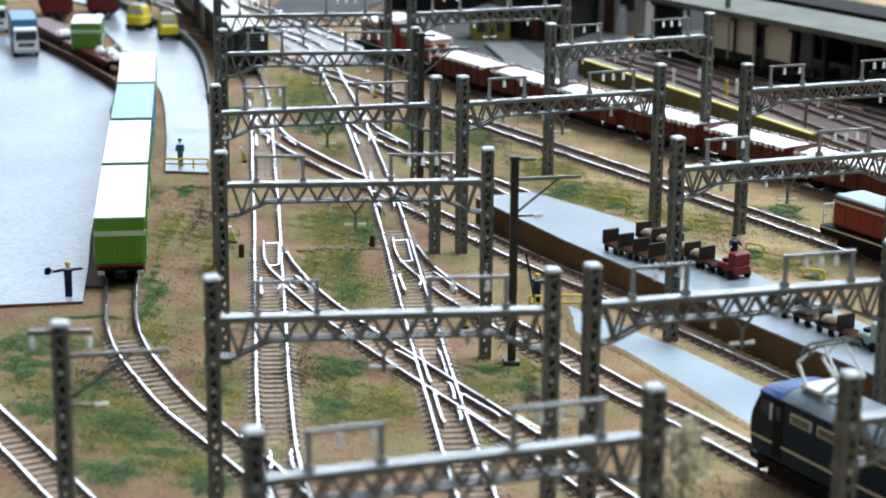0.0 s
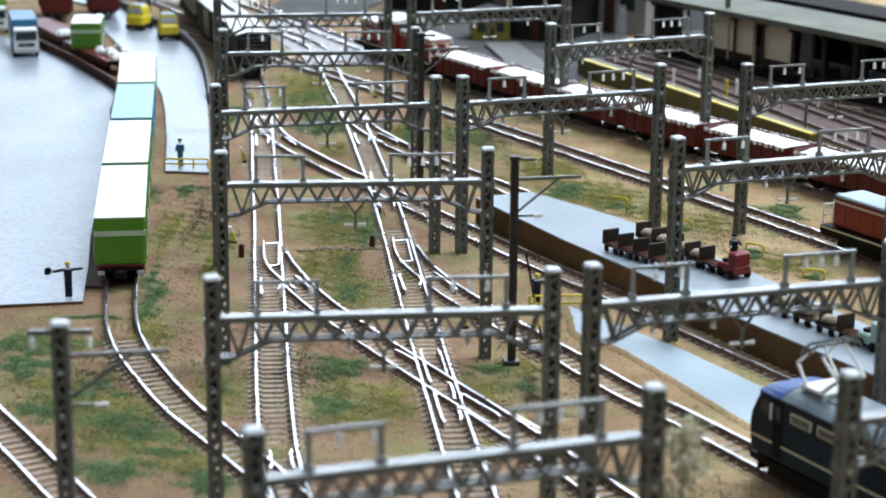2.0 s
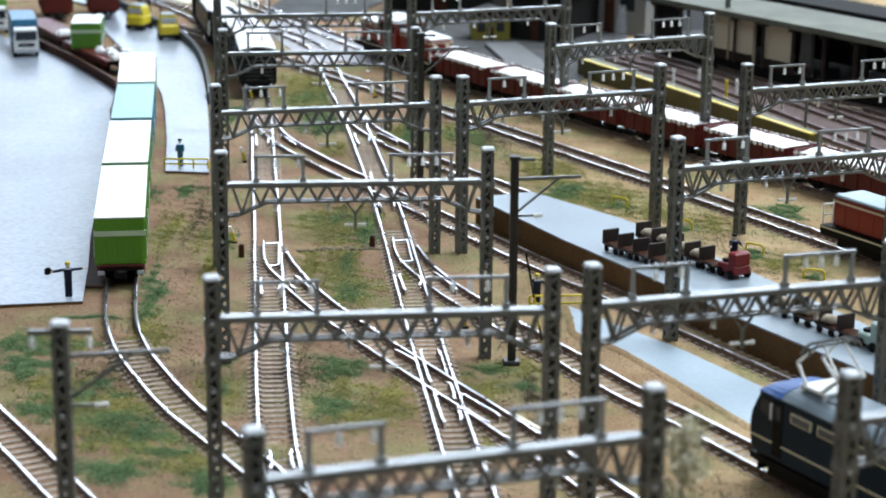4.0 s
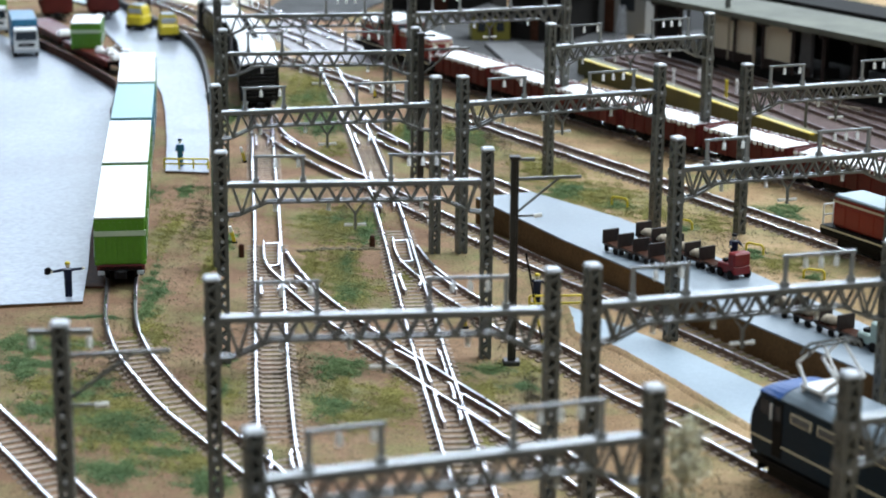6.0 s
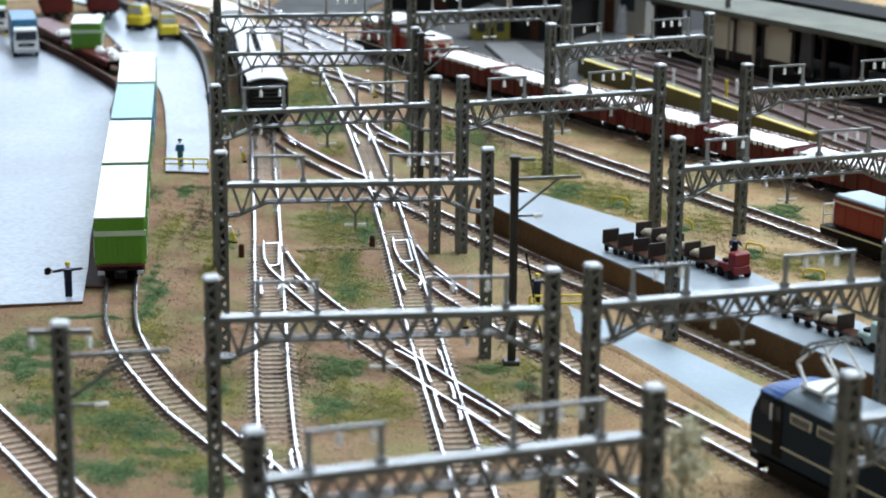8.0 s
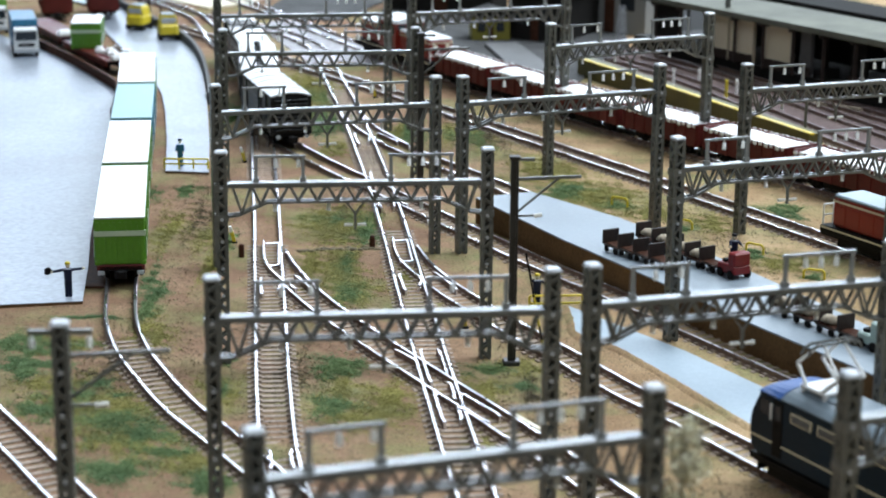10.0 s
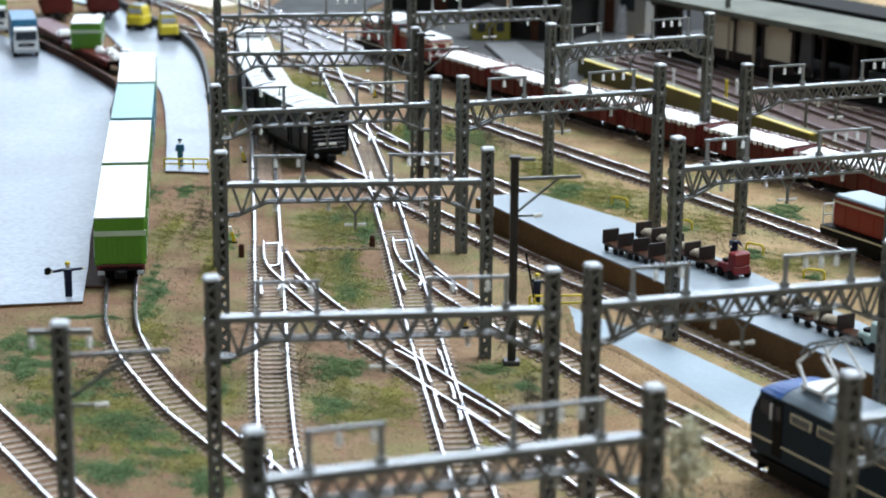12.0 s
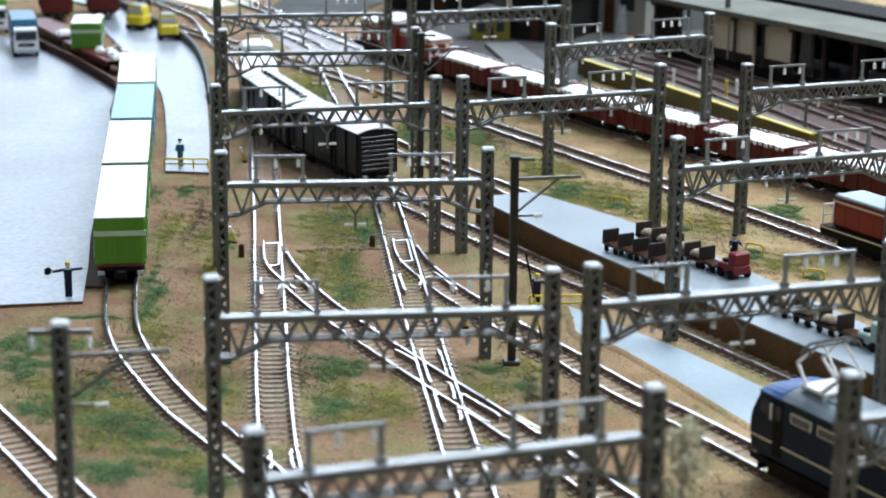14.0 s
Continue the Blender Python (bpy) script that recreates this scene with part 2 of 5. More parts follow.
# ---------------------------------------------------------------- the table and the hall
def build_ground():
    nx, ny, x0, x1, y0, y1 = 180, 172, -500, 500, 235, 1510
    bm = B()
    rows = []
    for j in range(ny + 1):
        y = y0 + (y1 - y0) * j / ny
        row = []
        for i in range(nx + 1):
            x = x0 + (x1 - x0) * i / nx
            z = noise.noise(Vector((x * 0.02, y * 0.02, 1))) * 0.35 + noise.noise(Vector((x * 0.11, y * 0.11, 7))) * 0.25 + 0.15
            row.append(bm.verts.new((x, y, z)))
        rows.append(row)
    for j in range(ny):
        for i in range(nx):
            f = bm.faces.new((rows[j][i], rows[j][i + 1], rows[j + 1][i + 1], rows[j + 1][i]))
            f.smooth = True
    tagged(part("ground", bm, M_EARTH), "brown scattered earth on the model yard", "ground", kind="structure")
    bm = B()
    box(bm, -505, 505, 230, 1515, -60, -3)
    tagged(part("baseboard", bm, M_PLATSIDE), "wooden baseboard under the layout", "baseboard", kind="structure")
    for name, b in (("fascia_south", (-512, 512, 222, 230)), ("fascia_north", (-512, 512, 1515, 1523)), ("fascia_west", (-512, -505, 230, 1515)), ("fascia_east", (505, 512, 230, 1515))):
        bm = B()
        box(bm, *b, -80, -0.5, 1.0)
        tagged(part(name, bm, M_BROWN), "dark brown wooden fascia board round the layout", "fascia", kind="structure")


def build_hall():
    for name, b, m in (("floor", (-4500, 4500, -3500, 15500, -1000, -900), M_KERB), ("ceiling", (-4500, 4500, -3500, 15500, 2150, 2250), M_HALLWALL),
                       ("wall_north", (-4500, 4500, 15500, 15600, -900, 2150), M_HALLWALL), ("wall_south", (-4500, 4500, -3600, -3500, -900, 2150), M_HALLWALL),
                       ("wall_east", (4500, 4600, -3500, 15500, -900, 2150), M_HALLWALL), ("wall_west", (-4600, -4500, -3500, 15500, -900, 2150), M_HALLWALL)):
        bm = B()
        box(bm, *b)
        tagged(part(name, bm, m), "plain " + name.split("_")[0] + " of the exhibition hall", name.split("_")[0], kind="structure")
    for x in (-460, 460):
        for y in (280, 870, 1460):
            bm = B()
            box(bm, x - 30, x + 30, y - 30, y + 30, -900, -60)
            tagged(part("table_leg", bm, M_PLATSIDE), "square wooden leg under the layout table", "table leg", "legs of the table")


# ---------------------------------------------------------------- track
def curve_through(points, step=3.0):
    """A smooth line of (x, y, heading) through points."""
    p = [Vector(q) for q in points]
    p = [p[0] * 2 - p[1]] + p + [p[-1] * 2 - p[-2]]
    fine = []
    for i in range(1, len(p) - 2):
        a, b, c, d = p[i - 1:i + 3]
        n = max(2, int((c - b).length / 1.5))
        for k in range(n):
            u = k / n
            fine.append(0.5 * ((2 * b) + (c - a) * u + (2 * a - 5 * b + 4 * c - d) * u * u + (3 * b - a - 3 * c + d) * u ** 3))
    fine.append(p[-2])
    out, run, want = [fine[0]], 0.0, step
    for a, b in zip(fine, fine[1:]):
        d = (b - a).length
        while run + d >= want:
            out.append(a.lerp(b, (want - run) / d))
            want += step
        run += d
    res = []
    for i, q in enumerate(out):
        t = out[min(i + 1, len(out) - 1)] - out[max(i - 1, 0)]
        res.append((q.x, q.y, math.atan2(t.y, t.x)))
    return res


def sweep(bm, line, off, section, lift=0.0, skip=None):
    """A section of (side, z) pushed along a line at a sideways offset. The upmost face takes material 0, the rest 1."""
    prev = None
    top = max(z for _, z in section)
    n = len(section)
    for x, y, a in line:
        nx, ny = -math.sin(a), math.cos(a)
        ring = [bm.verts.new((x + nx * (off + s), y + ny * (off + s), z + lift)) for s, z in section]
        if prev:
            for i in range(n):
                j = (i + 1) % n
                f = bm.faces.new((prev[i], prev[j], ring[j], ring[i]))
                f.material_index = 0 if section[i][1] > top - 0.35 and section[j][1] > top - 0.35 else 1
        else:
            bm.faces.new(ring)
        prev = ring
    if prev:
        bm.faces.new(prev[::-1])
    bmesh.ops.recalc_face_normals(bm, faces=bm.faces)
    return bm


RAIL = [(-0.75, -0.3), (0.75, -0.3), (0.75, 0.3), (0.25, 0.5), (0.25, 1.5), (0.46, 1.75), (0.46, 2.1), (0.32, 2.2), (-0.32, 2.2), (-0.46, 2.1), (-0.46, 1.75), (-0.25, 1.5), (-0.25, 0.5), (-0.75, 0.3)]
SLEEPER_MESH = []


def sleeper_mesh():
    if not SLEEPER_MESH:
        bm = B()
        box(bm, -0.95, 0.95, -7.2, 7.2, -0.9, 0.0, 0.12)
        for s in (-4.6, 4.6):
            box(bm, -0.8, 0.8, s - 1.4, s + 1.4, 0.0, 0.4)
        SLEEPER_MESH.append(mesh_of("sleeper", bm, M_SLEEPER))
    return SLEEPER_MESH[0]


def track(points, label, lift=0.0, sleepers=True, head=None, start=0.0, buried=(), inner_from=0.0):
    """A track with two rails; its sleepers are left out where they lie buried in the earth (stretches of the run in mm)."""
    line = curve_through(points, 2.5)
    t = thing("railway_track", label, "railway track", "tracks of the yard")
    for side, first in ((4.6, 0.0), (-4.6, inner_from)):
        part("rail", sweep(B(), line[int(first / 2.5):], side, RAIL, lift), [head or M_RAIL, M_RAILSIDE], t)
    if sleepers:
        pitch, k = 4.1, 0
        run = start
        total = 2.5 * (len(line) - 1)
        while run < total and k < 298:
            i = min(int(run / 2.5), len(line) - 2)
            x, y, a = line[i]
            u = run / 2.5 - i
            x, y = x + (line[i + 1][0] - x) * u, y + (line[i + 1][1] - y) * u
            if not any(b0 < run < b1 for b0, b1 in buried):
                ob = new("sleeper", sleeper_mesh())
                ob.parent = t
                ob.matrix_basis = mm(x, y, 0.36 + lift * 0.5, math.degrees(a))
            run += pitch
            k += 1
    return t, line


A_PTS = [(-100.0, 1012.0), (-91.9, 960.1), (-85.2, 905.0), (-79.3, 848.0), (-73.6, 791.0), (-68.5, 742.0), (-64.1, 698.0), (-60.1, 656.0), (-53.6, 590.0), (-47.0, 522.0), (-41.0, 470.0), (-35.0, 438.0), (-25.0, 400.0)]
UP_PTS = [(-262, 1380), (-216, 1322), (-180, 1272), (-157, 1226), (-142, 1176), (-130, 1122), (-118.5, 1083), (-108, 1047)]
X1_PTS = [(-83.3, 905.6), (-77.8, 872.7), (-69.1, 846.8), (-56.9, 819.8), (-43.7, 793.7), (-29.3, 767.4), (-12.0, 735.0), (7.3, 698.6), (29.7, 657.3), (55.0, 615.0), (83.0, 567.0), (110.0, 520.0), (140.0, 468.0)]
B_PTS = [(-150.0, 1235.0), (-120.0, 1190.0), (-91.7, 1150.6), (-75.5, 1113.2), (-66.3, 1072.6), (-59.1, 1020.2), (-47.6, 942.1), (-37.7, 868.0), (-28.4, 793.1), (-19.6, 715.1), (-12.2, 640.1), (-4.9, 565.1), (0.6, 512.1), (5.2, 470.0), (10.1, 430.0), (16.0, 390.0)]
X2_PTS = [(-59.3, 664.4), (-54.4, 645.2), (-47.0, 622.0), (-36.1, 595.0), (-21.6, 565.2), (-4.7, 532.7), (11.2, 502.6), (26.2, 473.1), (41.1, 442.8), (59.4, 407.7)]
E_PTS = [(-13.7, 672.6), (-8.3, 648.7), (-0.2, 624.7), (9.9, 601.4), (22.8, 574.9), (37.2, 547.6), (50.8, 520.4), (66.0, 495.0), (82.0, 466.0), (105.0, 424.0), (135.0, 370.0)]
G_PTS = [(-41.6, 905.1), (-36.8, 885.1), (-28.8, 863.1), (-17.4, 836.2), (-4.9, 812.5), (9.7, 788.8), (26.0, 760.0), (34.0, 747.0)]
D_PTS = [(-190, 1215), (-130, 1128), (-98, 1078), (-66, 1029), (-35, 980), (-5, 931), (24.6, 882), (54, 832), (82.6, 783), (111, 734), (139, 685), (190, 596)]
H_PTS = [(-190, 1400), (-130, 1282), (-82, 1182), (-54, 1122), (-26.6, 1063), (4, 1004), (31, 957), (57, 914), (93, 857), (127, 806), (171, 741), (235, 650)]
L_PTS = [(-190, 1100), (-172, 1060), (-157, 1000), (-145, 925), (-134, 845), (-121.5, 745), (-110, 658), (-102, 600), (-97.5, 576), (-91, 553), (-82.5, 531), (-70, 503), (-57, 480), (-47, 462), (-38, 444), (-28, 420)]
M_PTS = [(-190, 615), (-150, 547), (-123.5, 501), (-105.5, 470), (-87.5, 438), (-70, 408)]


def check_rail(a, b, side, parent):
    """A short guard rail from a to b beside a running rail; its ends bend away to that side."""
    a, b = Vector(a), Vector(b)
    d = (b - a).normalized()
    n = Vector((-d.y, d.x)) * side
    e = min(2.5, (b - a).length * 0.25)
    pts = [a + n * 0.4, a + d * e, b - d * e, b + n * 0.4]
    line = [(p.x, p.y, math.atan2(d.y, d.x)) for p in pts]
    bm = sweep(B(), line, 0, [(-0.36, -0.3), (0.36, -0.3), (0.30, 1.4), (0.40, 1.7), (0.40, 2.15), (-0.40, 2.15), (-0.40, 1.7), (-0.30, 1.4)], 0.03)
    return part("check_rail", bm, [M_RAIL, M_RAILSIDE], parent, "short bright guard rail with flared ends")


def blade(points, parent):
    """A tapering point blade through the given places."""
    bm = sweep(B(), curve_through(points, 2), 0, [(-0.32, -0.2), (0.32, -0.2), (0.32, 2.2), (-0.32, 2.2)], 0.05)
    return part("point_blade", bm, [M_RAIL, M_RAILSIDE], parent, "bright tapering point blade rail")


def tie_bar(a, b, parent):
    bm = B()
    bar(bm, (*a, 1.7), (*b, 1.7), 1.5, 0.8)
    return part("tie_bar", bm, M_RAIL, parent, "bright metal bar joining the point blades")


def build_tracks():
    main, _ = track(UP_PTS + A_PTS, "straight main track, bright rails on brown sleepers", 0.0, buried=((0, 330), (640, 745)))
    second, _ = track(B_PTS, "second main track through the diamond crossings", 0.03, buried=((0, 260), (520, 560)))
    track(X1_PTS, "crossover track curving away to the goods platform", 0.06, start=60, buried=((0, 150),), inner_from=62)
    track(X2_PTS, "crossover track cutting over the second main", 0.09, start=26, inner_from=40)
    track(E_PTS, "siding under the blue electric locomotive", 0.05, start=26, inner_from=42)
    track(G_PTS, "stub siding ending at the goods platform", 0.08, start=26, buried=((0, 120),))
    track(D_PTS, "through track with rusty sides beside the red train", 0.1)
    track(H_PTS, "back track carrying the red wagon train", 0.02)
    track(L_PTS, "curved container siding joining the main track", 0.12, buried=((0, 545),))
    # guard rails, wing rails and blades: near turnout of the main, near turnout of the second main, the two crossings, the far turnouts
    for own, side, a, b in ((main, 1, (-60.4, 630.5), (-58.3, 611.2)), (main, -1, (-52.8, 624.9), (-53.4, 615.0)), (main, 1, (-50.6, 624.3), (-48.2, 617.7)), (main, -1, (-48.9, 633.5), (-41.4, 614.2)),
                            (second, 1, (-14.8, 637.2), (-12.2, 616.4)), (second, -1, (-6.8, 630.4), (-7.6, 620.9)), (second, -1, (-2.6, 638.9), (5.0, 618.2)),
                            (second, 1, (-6.5, 554.6), (-3.3, 525.0)), (second, 1, (-2.4, 519.2), (0.5, 492.6)), (second, -1, (-1.0, 555.5), (1.7, 531.5)), (second, -1, (-13.4, 554.4), (-6.7, 543.0)), (second, -1, (2.4, 525.2), (3.8, 511.4)),
                            (second, -1, (4.9, 517.1), (15.9, 498.1)), (second, 1, (6.3, 503.2), (12.2, 492.9)), (second, -1, (4.0, 508.6), (5.5, 494.4)),
                            (main, 1, (-83.4, 860.5), (-81.2, 838.5)), (main, -1, (-77.4, 855.3), (-76.4, 843.4)), (main, -1, (-71.8, 860.9), (-64.1, 841.5)),
                            (second, 1, (-40.2, 866.7), (-37.2, 844.2)), (second, -1, (-29.3, 867.1), (-20.0, 849.2)), (second, -1, (-33.0, 859.8), (-32.6, 848.7)),
                            (second, 1, (-25.4, 741.8), (-23.5, 726.5)), (second, -1, (-19.7, 743.9), (-18.3, 729.6)), (second, 1, (-30.2, 789.7), (-27.4, 764.6)), (second, 1, (-18.3, 742.1), (-14.1, 733.1)),
                            (main, -1, (-43.4, 471.0), (-41.8, 458.5)), (main, 1, (-38.4, 471.2), (-36.6, 459.0))):
        check_rail(a, b, side, own)
    for own, a, b in ((main, (-62.9, 674.4), (-57.5, 674.6)), (main, (-59.7, 645.2), (-55.2, 646.8)), (second, (-17.5, 679.6), (-12.5, 681.0)), (second, (-14.7, 651.9), (-10.2, 653.0)),
                      (main, (-87.2, 900.8), (-81.4, 901.1)), (main, (-83.4, 873.5), (-77.8, 872.0)), (second, (-41.5, 892.2), (-36.3, 893.2))):
        tie_bar(a, b, own)
    for own, pts in ((main, [(-63.7, 678.6), (-62.2, 663.0), (-60.0, 648.4), (-56.6, 637.0), (-52.2, 625.4)]), (main, [(-58.0, 675.5), (-56.9, 661.0), (-55.6, 646.0)]),
                     (second, [(-18.0, 684.7), (-16.8, 668.3), (-14.8, 655.3), (-11.4, 643.0), (-6.8, 630.8)]), (second, [(-12.8, 681.5), (-11.7, 667.0), (-10.4, 653.0)]),
                     (main, [(-88.2, 906.1), (-86.6, 892.0), (-84.0, 878.6), (-79.4, 862.0), (-73.8, 847.1)])):
        blade(pts, own)
    track([(92, 1075), (122, 1012), (151, 930), (184, 838), (220, 742)], "rusty station track behind the olive platform", 0.6, head=M_DULLRAIL)
    track([(112, 1082), (143, 1020), (173, 946), (203, 866), (245, 760)], "second rusty station track beside the platform", 0.6, head=M_DULLRAIL)
    track([(120, 1095), (160, 1010), (200, 925), (260, 800)], "third station track along the dark platform edge", 0.6, head=M_DULLRAIL)
    track(M_PTS, "oblique track in the near corner of the yard", 0.0)


# ---------------------------------------------------------------- catenary gantries
SPAN = 76.0


def lattice_mast(parent, x, y=0.0, h=62.0, w=2.7, name="mast", mat=None):
    """A square lattice column: four corner angles, zigzag bracing, holed web plates and a pale cap."""
    bm = B()
    k = w / 2
    for sx in (-1, 1):
        for sy in (-1, 1):
            box(bm, x + sx * k - 0.5 - 0.15 * sx, x + sx * k + 0.5 - 0.15 * sx, y + sy * k - 0.45, y + sy * k + 0.45, -1, h)
    n = 24
    for i in range(n):
        z0, z1 = h * i / n, h * (i + 1) / n
        d = 1 if i % 2 else -1
        for s in (-k, k):
            bar(bm, (x - k * d, y + s, z0), (x + k * d, y + s, z1), 1.15, 0.7)
            bar(bm, (x + s, y - k * d, z0), (x + s, y + k * d, z1), 0.7, 1.15)
    box(bm, x - k, x + k, y - 0.25, y + 0.25, h * 0.45, h)
    m = part(name, bm, mat or M_MAST, parent)
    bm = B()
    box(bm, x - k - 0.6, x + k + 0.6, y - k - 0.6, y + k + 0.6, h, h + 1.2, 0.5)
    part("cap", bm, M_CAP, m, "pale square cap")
    for z in (h - 9.3, h - 18.5, h - 25, h - 33, h - 41):
        bm = B()
        rod(bm, (x, y - k - 0.75, z), (x, y - k - 0.2, z), 0.5, 0.5, 8)
        part("bolt", bm, M_CAP, m)
    return m


def insulator(bm, x, y, z):
    rod(bm, (x, y, z), (x, y, z - 0.8), 0.2, 0.2, 8)
    for k in range(3):
        rod(bm, (x, y, z - 0.7 - k * 0.75), (x, y, z - 1.25 - k * 0.75), 0.42, 0.72, 10)
    return bm


def build_gantry(at, frames=((0.13, 0.305, 2), (0.635, 0.862, 3))):
    g = thing("catenary_gantry", "grey lattice catenary gantry spanning the tracks, with white insulators", "gantry", "catenary gantries", at)
    a, b = -SPAN / 2, SPAN / 2
    lattice_mast(g, a)
    lattice_mast(g, b)
    top, low, deep = 53.0, 48.2, 44.0
    beam = B()
    for sy in (-1.2, 1.2):
        bar(beam, (a, sy, top), (b, sy, top), 0.9, 0.9)
        pts = [(a, deep), (a + 5, deep + 0.6), (a + 13, low), (b - 13, low), (b - 5, deep + 0.6), (b, deep)]
        for (x0, z0), (x1, z1) in zip(pts, pts[1:]):
            bar(beam, (x0, sy, z0), (x1, sy, z1), 0.9, 0.7)
        n = 26
        for i in range(n):
            x0, x1 = a + 3 + (SPAN - 6) * i / n, a + 3 + (SPAN - 6) * (i + 1) / n

            def zlow(x):
                for (p0, q0), (p1, q1) in zip(pts, pts[1:]):
                    if p0 <= x <= p1:
                        return q0 + (q1 - q0) * (x - p0) / (p1 - p0)
                return deep
            if i % 2:
                bar(beam, (x0, sy, zlow(x0)), (x1, sy, top), 0.75, 0.5)
            else:
                bar(beam, (x0, sy, top), (x1, sy, zlow(x1)), 0.75, 0.5)
    for s in (a, b):
        box(beam, s - 1.95, s + 1.95, -1.95, 1.95, top - 1.6, top + 0.5)
        box(beam, s - 1.95, s + 1.95, -1.95, 1.95, deep - 0.9, deep + 0.8)
    part("truss_beam", beam, M_BEAM, g, "grey zigzag truss beam with haunched ends")
    # Separate top plate, so its painted sheen sits above the darker truss.
    part("top_chord", box(B(), a + 1.9, b - 1.9, -1.7, 1.7, top + 0.46, top + 0.95, 0.12), M_CHORD, g, "flat top chord in paler grey, its sheen painted in")
    for u0, u1, n in frames:
        x0, x1 = a + SPAN * u0, a + SPAN * u1
        bm = B()
        for x in (x0, x1):
            box(bm, x - 0.45, x + 0.45, -0.45, 0.45, top + 0.7, top + 8.4)
            box(bm, x - 0.8, x + 0.8, -0.8, 0.8, top + 0.7, top + 2.2)
        box(bm, x0 - 0.8, x1 + 0.8, -0.4, 0.4, top + 8.0, top + 8.7)
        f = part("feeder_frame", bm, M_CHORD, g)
        for i in range(n):
            x = x0 + (x1 - x0) * ((0.42, 0.9)[i] if n == 2 else (0.3, 0.53, 0.76)[i])
            part("insulator", insulator(B(), x, 0, top + 8.0), M_PORCELAIN, f, "white stacked insulator")
    bm = B()
    for s in (-1, 1):
        bar(bm, (s * 2.8, 0, low), (0, 0, low - 4), 0.55)
    bar(bm, (0, 0, low - 3.6), (0, 0, low - 8.5), 0.7)
    v = part("drop_bracket", bm, M_BEAM, g, "grey forked drop bracket")
    bm = B()
    for s in (-1, 1):
        rod(bm, (s * 0.6, 0, low - 7.2), (s * 3.1, 0, low - 7.2), 0.4, 0.55, 8)
    part("insulator", bm, M_PORCELAIN, v)
    for u in (0.2, 0.4, 0.75):
        bm = B()
        insulator(bm, a + SPAN * u, 0, low)
        part("insulator", bm, M_PORCELAIN, g)
    return g


def between(xa, ya, xb, yb):
    return mm((xa + xb) / 2, (ya + yb) / 2, 0, math.degrees(math.atan2(yb - ya, xb - xa)))


GANTRIES = [(-33.5, 321.6, 40.2, 346.8), (-52.3, 417.3, 26.1, 426.7), (-63.8, 546.4, 13.3, 554.1), (-76.9, 650.6, -2.6, 670.2), (5.3, 670.6, 78.1, 699.4),
            (107.6, 700.8, 180, 729), (68.1, 571.3, 141, 599), (33.4, 430.2, 107, 453), (-87.3, 770.8, -11.5, 780), (40.4, 792.7, 113.4, 828.5),
            (-98.6, 871.3, -27.6, 882), (-15.1, 883, 56, 911), (76.6, 354.9, 150, 380)]


def build_gantries():
    first = build_gantry(between(*GANTRIES[0]))
    for g in GANTRIES[1:]:
        copy_thing(first, between(*g))


def cantilever_pole(x, y, rz, label, mat, lattice=False, h=62.0, out=19.0):
    g = thing("catenary_pole", label, "catenary pole", "single catenary poles", mm(x, y, 0, rz))
    if lattice:
        lattice_mast(g, 0, 0, h)
        bm = B()
        box(bm, -6.5, 6.5, -0.5, 0.5, h - 1.6, h - 0.6)
        arm = part("crossarm", bm, M_BEAM, g)
        for s in (-5.8, 5.8):
            part("insulator", insulator(B(), s, 0, h - 1.6), M_PORCELAIN, arm)
    else:
        bm = B()
        slab(bm, [(-1.15, -1.0), (-0.45, -1.0), (-0.45, -0.5), (0.45, -0.5), (0.45, -1.0), (1.15, -1.0), (1.15, 1.0), (0.45, 1.0), (0.45, 0.5), (-0.45, 0.5), (-0.45, 1.0), (-1.15, 1.0)], 0, h)
        part("post", bm, mat, g)
        part("cap", box(B(), -1.5, 1.5, -1.5, 1.5, h - 0.4, h + 0.6, 0.2), mat, g)
        part("foot", box(B(), -2.4, 2.4, -2.2, 2.2, -0.5, 1.4, 0.3), mat, g)
        bm = B()
        box(bm, 0.8, 5.6, -0.4, 0.4, h - 0.9, h)
        part("top_arm", bm, M_BEAM, g)
    z = h - 6.2
    bm = B()
    bar(bm, (1, 0, z), (out, 0, z + 0.8), 0.8)
    part("arm", bm, M_BEAM, g, "pale horizontal arm")
    bm = B()
    bar(bm, (1, 0, z - 9.5), (out * 0.66, 0, z + 0.3), 0.6)
    part("brace", bm, M_BEAM, g)
    bm = B()
    bar(bm, (1, 0, z - 10.8), (out * 0.42, 0, z - 10.5), 0.6)
    part("steady_arm", bm, M_BEAM, g)
    bm = B()
    rod(bm, (out * 0.3, 0, z - 10.8), (out * 0.42, 0, z - 10.5), 0.6, 0.6, 8)
    part("insulator", bm, M_PORCELAIN, g)
    return g


# ---------------------------------------------------------------- rolling stock
def wheelset(parent, y, mat, r=2.9):
    bm = B()
    for s in (-1, 1):
        rod(bm, (s * 4.3, 0, 0), (s * 5.3, 0, 0), r, r, 16)
        rod(bm, (s * 4.0, 0, 0), (s * 4.3, 0, 0), r + 0.45, r + 0.45, 16)
        for k in range(4):
            a = k * math.pi / 2
            bar(bm, (s * 5.35, 0, 0), (s * 5.35, math.cos(a) * r * 0.8, math.sin(a) * r * 0.8), 0.35)
    rod(bm, (-5.3, 0, 0), (5.3, 0, 0), 0.5, 0.5, 8)
    ob = part("wheelset", bm, mat, parent)
    ob.matrix_basis = mm(0, y, 2.2 + r)
    return ob


